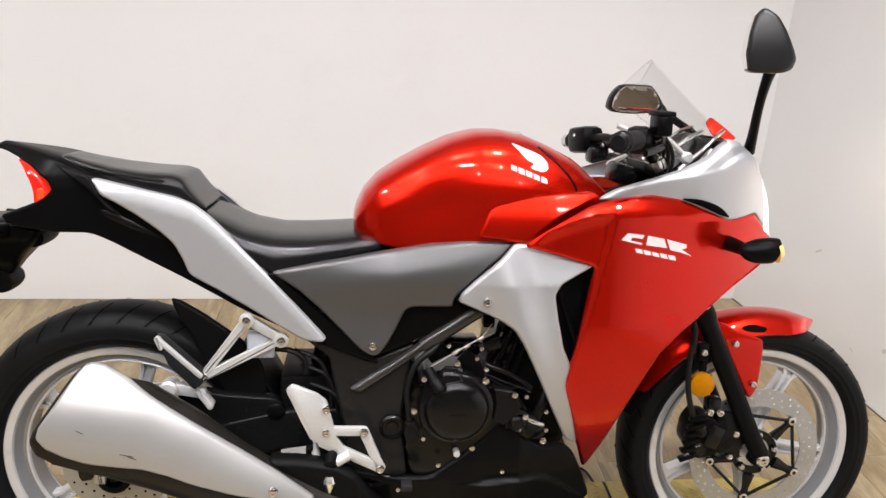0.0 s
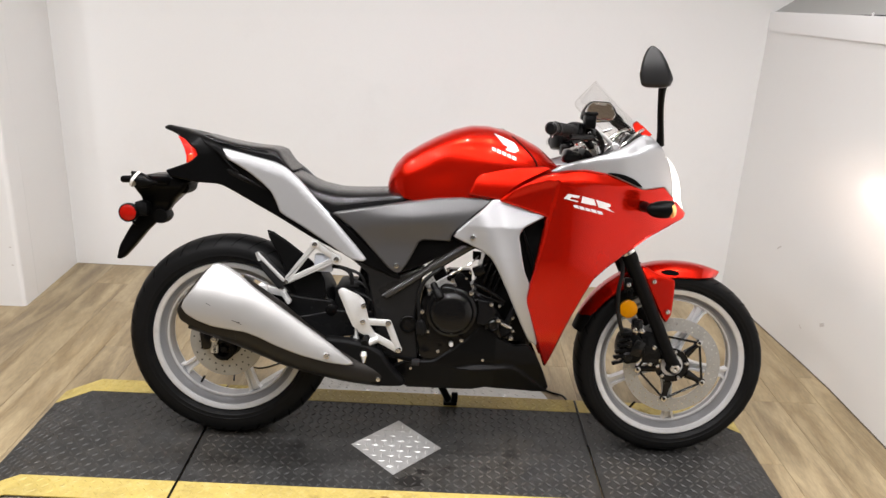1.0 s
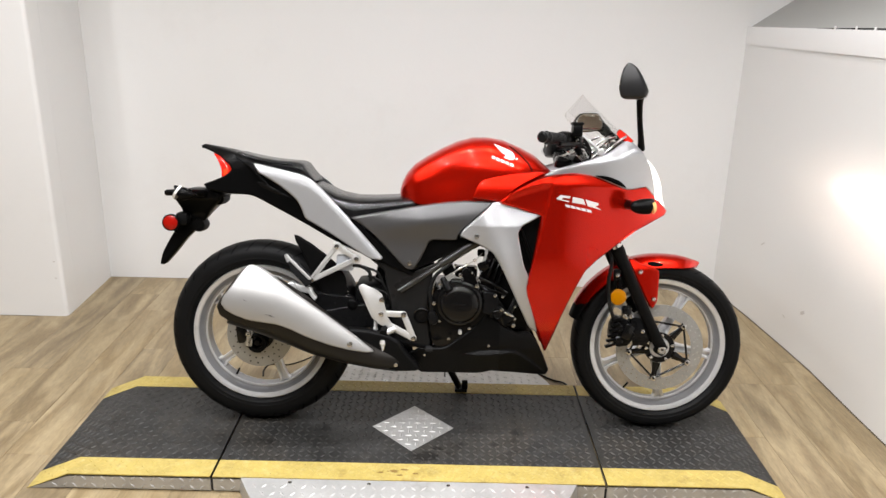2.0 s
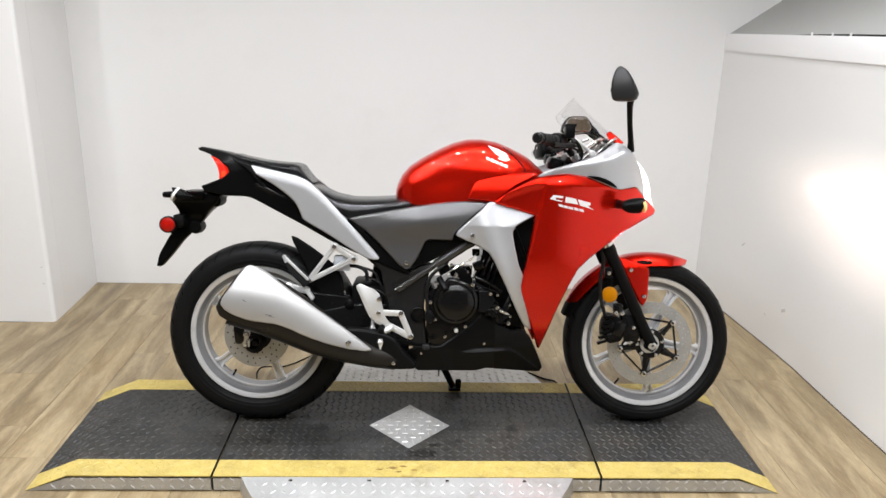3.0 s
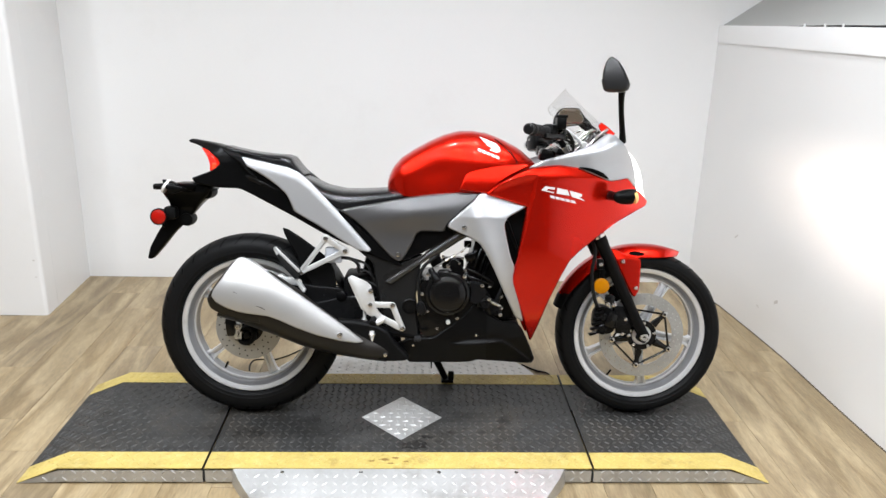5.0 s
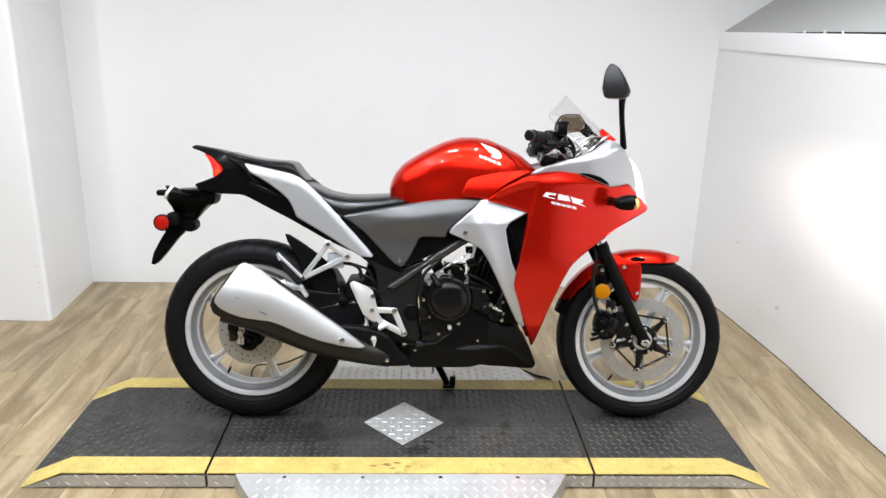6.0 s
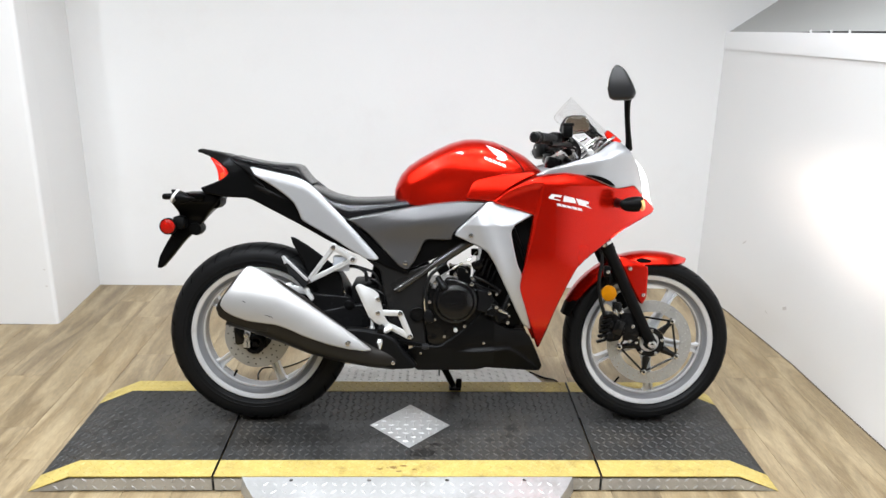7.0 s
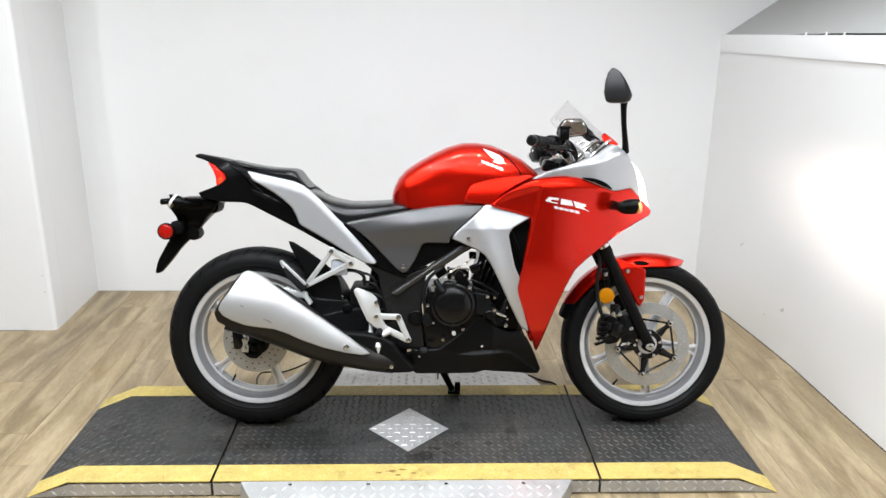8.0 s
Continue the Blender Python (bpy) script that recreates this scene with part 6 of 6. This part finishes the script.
CAN = []
for xa in np.linspace(-0.62, 0.04, 61):
    ux = ramp_value(xa, AX, AU)
    CAN.append((xa, *(ramp_value(xa, AX, a) for a in (AZ, AH, AW, AY)), ux, math.sqrt(1 - ux * ux)))
CAN = np.array(CAN)


def can_half(x, z):
    """How far the can's skin stands out at a point of its side."""
    xa, zc, h, w, yc, ux, uz = CAN.T
    along = (x - xa) * uz - (z - zc) * ux
    d = ((x - xa) * ux + (z - zc) * uz) / (h + 0.017)
    near = np.exp(-((along / 0.032) ** 2)) + 1e-12
    return float(((yc + (w + 0.007) * np.sqrt(np.clip(1 - 0.82 * d * d, 0.08, 1))) * near).sum() / near.sum())


muffler = body("muffler", skin(bmesh.new(), [muffler_ring(x) for x in np.linspace(-0.538, -0.045, 30)]), M_PIPE, "black muffler with a satin silver cover")
bm = shell([(-0.520, 0.566), (-0.508, 0.569), (-0.485, 0.563), (-0.446, 0.543), (-0.386, 0.499), (-0.319, 0.450), (-0.250, 0.399), (-0.187, 0.352), (-0.122, 0.298), (-0.145, 0.296), (-0.196, 0.306), (-0.267, 0.326), (-0.337, 0.354), (-0.380, 0.376), (-0.420, 0.391), (-0.475, 0.398), (-0.509, 0.403), (-0.549, 0.417), (-0.579, 0.434), (-0.592, 0.453), (-0.586, 0.472), (-0.556, 0.515), (-0.530, 0.555)],
           can_half, thick=0.006, edge=0.006, q=0.10, step=0.014)
cover = part("muffler_cover", bm, M_MUFFLER, muffler, "satin silver muffler cover, lightly scratched")
bolt(-0.197, -can_half(-0.197, 0.327) - 0.001, 0.327, 1.1, muffler)
for dx, dz, ln in ((0.0, 0.0, 0.022), (0.012, -0.005, 0.014), (-0.07, 0.045, 0.012)):
    x, z = -0.452 + dx, 0.425 + dz
    part("scratch", tube(bmesh.new(), [(x, -can_half(x, z) - 0.0003, z), (x + ln, -can_half(x + ln, z - 0.006) - 0.0003, z - 0.006)], 0.0007, 4), M_PIPE, muffler)
part("end_cap", shell([(-0.512, 0.560), (-0.537, 0.553), (-0.567, 0.509), (-0.599, 0.463), (-0.610, 0.440), (-0.602, 0.412), (-0.570, 0.391), (-0.509, 0.371), (-0.440, 0.360), (-0.440, 0.420), (-0.490, 0.520)],
                      lambda x, z: can_half(x, z) - 0.009, thick=0.024, edge=0.010, q=0.12, step=0.016), M_PIPE, muffler, "black end cap rim")
shield = part("pipe_shield", shell([(-0.217, 0.365), (-0.151, 0.361), (-0.085, 0.349), (-0.047, 0.327), (-0.019, 0.284), (0.025, 0.236), (0.010, 0.227), (-0.041, 0.227), (-0.100, 0.238), (-0.124, 0.274), (-0.169, 0.321)], lambda x, z: 0.200 - 0.15 * max(0, x + 0.05), thick=0.03, edge=0.010, q=0.12), M_MATTE, muffler, "black pipe shield")
bolt(-0.054, -0.201, 0.252, 0.9, muffler)
body("header_pipe", tube(bmesh.new(), spline([(0.30, -0.03, 0.52), (0.37, -0.05, 0.44), (0.35, -0.07, 0.30), (0.22, -0.07, 0.262), (0.04, -0.095, 0.25), (-0.07, -0.150, 0.255)], 6), 0.021, 14), M_PIPE, "dark exhaust header pipe")

# ---- swingarm, pegs, stand ----
for s in (-1, 1):
    tail_end = [(-0.30, 0.300), (-0.42, 0.285), (-0.425, 0.345)] if s < 0 else [(-0.30, 0.300), (-0.47, 0.270), (-0.60, 0.275), (-0.605, 0.335), (-0.48, 0.352)]
    arm = body("swingarm", shell([(-0.02, 0.430), (-0.02, 0.360), (-0.150, 0.346), (-0.22, 0.337), *tail_end, (-0.337, 0.395), (-0.20, 0.425)], lambda x, z: 0.108 + 0.02 * max(0, -0.3 - x), thick=0.040, side=s, edge=0.008, q=0.1), M_STEELPAINT, "charcoal swingarm")
part("arm_lug", prism(bmesh.new(), [(-0.41, 0.290), (-0.55, 0.295), (-0.55, 0.335), (-0.41, 0.342)], -0.074, -0.060, "y", 0.003), M_STEELPAINT, arm)
part("axle_end", lathe(bmesh.new(), [(0.02, -0.02), (0.02, 0.012), (0.011, 0.018)], 18, across(RX, 0.118, RZ)), M_STEELPAINT, arm)
guard = body("chain_guard", shell([(-0.395, 0.455), (-0.37, 0.474), (-0.30, 0.460), (-0.205, 0.452), (-0.186, 0.425), (-0.20, 0.403), (-0.30, 0.388), (-0.345, 0.383)], lambda x, z: 0.106, thick=0.018, edge=0.006, q=0.1), M_STEELPAINT, "dark grey swingarm cheek")
part("pivot_boss", lathe(bmesh.new(), [(0.017, -0.01), (0.017, 0.003), (0.012, 0.006)], 20, across(-0.205, -0.106, 0.424)), M_BLACK, guard)
rcal = body("rear_caliper", prism(bmesh.new(), chaikin([(-0.591, 0.352), (-0.554, 0.344), (-0.557, 0.288), (-0.584, 0.284)], 1, 0.15), -0.112, -0.060, "y", 0.004), M_ENGINE, "black rear brake caliper")
part("caliper_bracket", prism(bmesh.new(), [(-0.567, 0.339), (-0.536, 0.327), (-0.539, 0.269), (-0.561, 0.276)], -0.104, -0.092, "y", 0.003), M_CAST, rcal, "cast aluminium caliper bracket")
hx, hz = (-0.523, 0.286)
part("axle_ring", lathe(bmesh.new(), [(0.034, -0.03), (0.034, 0.002), (0.029, 0.006), (0.021, 0.006), (0.019, -0.004), (0.019, -0.03)], 32, across(hx, -0.098, hz), closed=True), M_MATTE, rcal, "black axle collar")
part("axle_nut", lathe(bmesh.new(), [(0.0125, -0.02), (0.0125, 0.002), (0.009, 0.005), (0.001, 0.005)], 6, across(hx, -0.096, hz)), M_STEELPAINT, rcal)
bolt(-0.549, -0.106, 0.319, 1.15, rcal)
# inner mudguard ahead of the rear tyre: two cheeks and the curved sheet between them
hugger = body("inner_mudguard", shell([(-0.401, 0.649), (-0.383, 0.644), (-0.341, 0.618), (-0.298, 0.586), (-0.270, 0.563), (-0.249, 0.543), (-0.230, 0.510), (-0.223, 0.450), (-0.304, 0.452), (-0.332, 0.505), (-0.359, 0.563), (-0.394, 0.625)], lambda x, z: 0.088, thick=0.006, edge=0.006, q=0.1), M_MATTE, "matte black inner mudguard")
rings = []
for i in range(13):
    a = radians(44 - 34 * i / 12)
    c, s_ = math.cos(a), math.sin(a)
    rings.append([(RX + r * c, y, RZ + r * s_) for r, y in ((0.337, -0.085), (0.342, 0), (0.337, 0.085), (0.333, 0.085), (0.338, 0), (0.333, -0.085))])
part("sheet", skin(bmesh.new(), rings), M_MATTE, hugger)
body("linkage_cover", prism(bmesh.new(), [(-0.148, 0.350), (-0.070, 0.372), (-0.02, 0.380), (0.0, 0.24), (-0.11, 0.262), (-0.215, 0.300), (-0.215, 0.316), (-0.158, 0.305), (-0.142, 0.312)], -0.122, -0.08, "y", 0.003), M_MATTE, "matte black linkage cover")
for x, z, r in ((-0.112, 0.335, 0.010), (-0.070, 0.330, 0.012), (-0.048, 0.300, 0.009), (-0.085, 0.300, 0.008)):
    body("brake_fitting", lathe(bmesh.new(), [(r, -0.02), (r, 0.006), (r * 0.6, 0.009)], 14, across(x, -0.150, z)), M_ENGINE)
body("battery_box", block(bmesh.new(), (-0.145, 0, 0.425), (0.11, 0.17, 0.13), 0.012), M_MATTE, "black battery box")
body("tank_bottle", block(bmesh.new(), (-0.230, -0.104, 0.564), (0.054, 0.026, 0.052), 0.006), M_BOTTLE, "small pale plastic reservoir bottle")
body("shock", tube(bmesh.new(), [(-0.09, 0, 0.60), (-0.13, 0, 0.40)], 0.03, 16), M_ENGINE)
body("bottle_hose", tube(bmesh.new(), spline([(-0.215, -0.108, 0.556), (-0.175, -0.110, 0.552), (-0.150, -0.112, 0.535), (-0.146, -0.112, 0.505)], 5), 0.006, 8), M_CABLE)


def link(bm, a, b, w, y0, y1, bevel=0.003):
    """A flat bar with round ends, standing from y0 to y1."""
    d = Vector((b[0] - a[0], b[1] - a[1]))
    base = math.atan2(d.y, d.x)
    pts = [(a[0] + w * math.cos(base + q), a[1] + w * math.sin(base + q)) for q in np.linspace(math.pi / 2, math.pi * 1.5, 9)]
    pts += [(b[0] + w * math.cos(base + q), b[1] + w * math.sin(base + q)) for q in np.linspace(-math.pi / 2, math.pi / 2, 9)]
    return prism(bm, pts, y0, y1, "y", bevel)


hang = body("pillion_peg_bracket", link(bmesh.new(), (-0.253, 0.621), (-0.190, 0.581), 0.0095, -0.132, -0.118), M_CAST, "cast aluminium pillion peg bracket")
for a, b in (((-0.253, 0.621), (-0.334, 0.512)), ((-0.190, 0.581), (-0.334, 0.508))):
    part("strut", link(bmesh.new(), a, b, 0.0082, -0.1315, -0.1185), M_CAST, hang)
for x, z in ((-0.253, 0.621), (-0.190, 0.581)):
    part("boss", lathe(bmesh.new(), [(0.014, -0.004), (0.014, 0.004), (0.0105, 0.005)], 24, across(x, -0.132, z)), M_CAST, hang)
    bolt(x, -0.136, z, 1.0, hang)
bolt(-0.334, -0.132, 0.509, 0.8, hang)
peg = body("pillion_peg", prism(bmesh.new(), [(-0.420, 0.592), (-0.408, 0.590), (-0.335, 0.518), (-0.336, 0.498), (-0.352, 0.485), (-0.398, 0.535)], -0.142, -0.112, "y", 0.004), M_PEG, "folded rubber pillion peg with an aluminium edge")
part("peg_edge", link(bmesh.new(), (-0.414, 0.588), (-0.340, 0.515), 0.0048, -0.146, -0.136, 0.0015), M_CAST, peg, "aluminium peg edge")
part("peg_edge", link(bmesh.new(), (-0.416, 0.588), (-0.409, 0.571), 0.0042, -0.146, -0.136, 0.0015), M_CAST, peg)
body("brake_arm", link(bmesh.new(), (-0.400, 0.484), (-0.345, 0.474), 0.0115, -0.128, -0.112), M_CAST, "cast lever by the pillion peg")
body("arm_end", lathe(bmesh.new(), [(0.016, -0.02), (0.017, 0.010), (0.013, 0.014), (0.007, 0.0145)], 20, across(-0.402, -0.122, 0.483)), M_CAST)
body("arm_fork", link(bmesh.new(), (-0.345, 0.475), (-0.326, 0.448), 0.006, -0.134, -0.108), M_CAST)

step = body("rider_peg_bracket", prism(bmesh.new(), chaikin([(-0.180, 0.497), (-0.166, 0.508), (-0.120, 0.487), (-0.103, 0.474), (-0.091, 0.425), (-0.088, 0.404), (-0.060, 0.364), (-0.133, 0.392), (-0.150, 0.432)], 1, 0.12), -0.176, -0.164, "y", 0.003), M_CAST, "cast aluminium rider peg bracket")
for a, b, w in (((-0.105, 0.412), (-0.033, 0.410), 0.0095), ((-0.033, 0.410), (-0.001, 0.333), 0.0095), ((-0.110, 0.388), (-0.001, 0.333), 0.0105)):
    part("arm", link(bmesh.new(), a, b, w, -0.1755, -0.1645), M_CAST, step)
for x, z in ((-0.104, 0.458), (-0.105, 0.412), (-0.033, 0.410), (-0.001, 0.333)):
    bolt(x, -0.177, z, 1.0, step)
peg = body("rider_peg", tube(bmesh.new(), [(-0.092, -0.170, 0.366), (-0.094, -0.18, 0.362), (-0.096, -0.198, 0.354)], [0.009, 0.0115, 0.0105], 14), M_MATTE, "ribbed rubber rider peg")
part("peg_feeler", tube(bmesh.new(), [(-0.098, -0.192, 0.330), (-0.098, -0.194, 0.318), (-0.098, -0.196, 0.296)], [0.0105, 0.0145, 0.005], 10), M_CHROME, peg)
part("peg_spring", tube(bmesh.new(), [(-0.060, -0.178, 0.365), (-0.086, -0.184, 0.352)], 0.010, 10), M_CAST, peg)
body("master_cylinder", tube(bmesh.new(), [(-0.125, -0.150, 0.385), (-0.125, -0.150, 0.362), (-0.125, -0.150, 0.358), (-0.125, -0.150, 0.335)], [0.0055, 0.0055, 0.0085, 0.0085], 12), M_CAST, "small rear brake cylinder")
body("brake_pedal", tube(bmesh.new(), spline([(-0.070, -0.165, 0.325), (0.000, -0.175, 0.312), (0.040, -0.180, 0.306), (0.052, -0.186, 0.304)], 5), 0.0065, 8, 0.7), M_BLACK, "black rear brake pedal")
body("pedal_pad", block(bmesh.new(), (0.050, -0.190, 0.304), (0.022, 0.030, 0.014), 0.003), M_PEG)
for z, x in ((0.53, -0.118), (0.50, -0.105), (0.46, -0.088)):
    body("wire_loom", tube(bmesh.new(), spline([(x - 0.05, -0.10, z + 0.02), (x, -0.115, z), (x + 0.02, -0.105, z - 0.07), (x + 0.015, -0.1, z - 0.13)], 5), 0.0045, 8), M_CABLE)
# side stand on the far side, its foot on the deck
stand = body("side_stand", tube(bmesh.new(), [(0.070, 0.10, 0.245), (0.129, 0.165, 0.12), (0.160, 0.196, 0.052)], [0.015, 0.013, 0.012], 12), M_BLACK, "black side stand")
part("stand_foot", block(bmesh.new(), (0.168, 0.205, 0.0405), (0.046, 0.040, 0.008), 0.003, Matrix.Rotation(radians(10), 4, "X")), M_BLACK, stand)
part("stand_stop", block(bmesh.new(), (0.182, 0.198, 0.060), (0.022, 0.016, 0.034), 0.004), M_BLACK, stand)
part("stand_spring", tube(bmesh.new(), [(0.102, 0.100, 0.235), (0.106, 0.165, 0.10)], 0.0035, 8), M_CHROME, stand)
# drive chain on the far side
for z0, z1 in ((0.405, 0.40), (0.352, 0.215)):
    body("chain_run", tube(bmesh.new(), [(-0.02, 0.085, 0.44 if z0 > 0.4 else 0.385), (RX, 0.085, z1)], 0.007, 6, 0.7), M_CHROME, "steel drive chain")

# ---- floor planks, laid front to back ----
floor = setting(part("floor", block(bmesh.new(), (0, -1.33, -0.058), (8.6, 5.98, 0.1), 0), M_SUBFLOOR), "light brown wood-look plank floor", "floor")
PW, PL = 0.152, 1.22
plank_meshes = {}


def plank(length):
    if length not in plank_meshes:
        bm = block(bmesh.new(), (0, 0, -0.0035), (PW - 0.0009, length - 0.0009, 0.007), 0.0007, segments=1)
        me = bpy.data.meshes.new("plank")
        bm.to_mesh(me)
        bm.free()
        me.materials.append(M_WOOD)
        plank_meshes[length] = me
    return plank_meshes[length]


rng = random.Random(5)
for i in range(42):
    x = -4.15 + PW * i
    end = 0.999 if x < -1.66 - PW / 2 else BACK - 0.001
    y = -4.2 - rng.choice((0.0, 0.2, 0.4, 0.6, 0.8, 1.0))
    while y < end - 0.02:
        lo, hi = max(y, -4.199), min(y + PL, end)
        y += PL
        if hi - lo < 0.03:
            continue
        o = new("plank", plank(round(hi - lo, 2)))
        o.parent = floor
        o.location = (x, (lo + hi) / 2, 0.0)
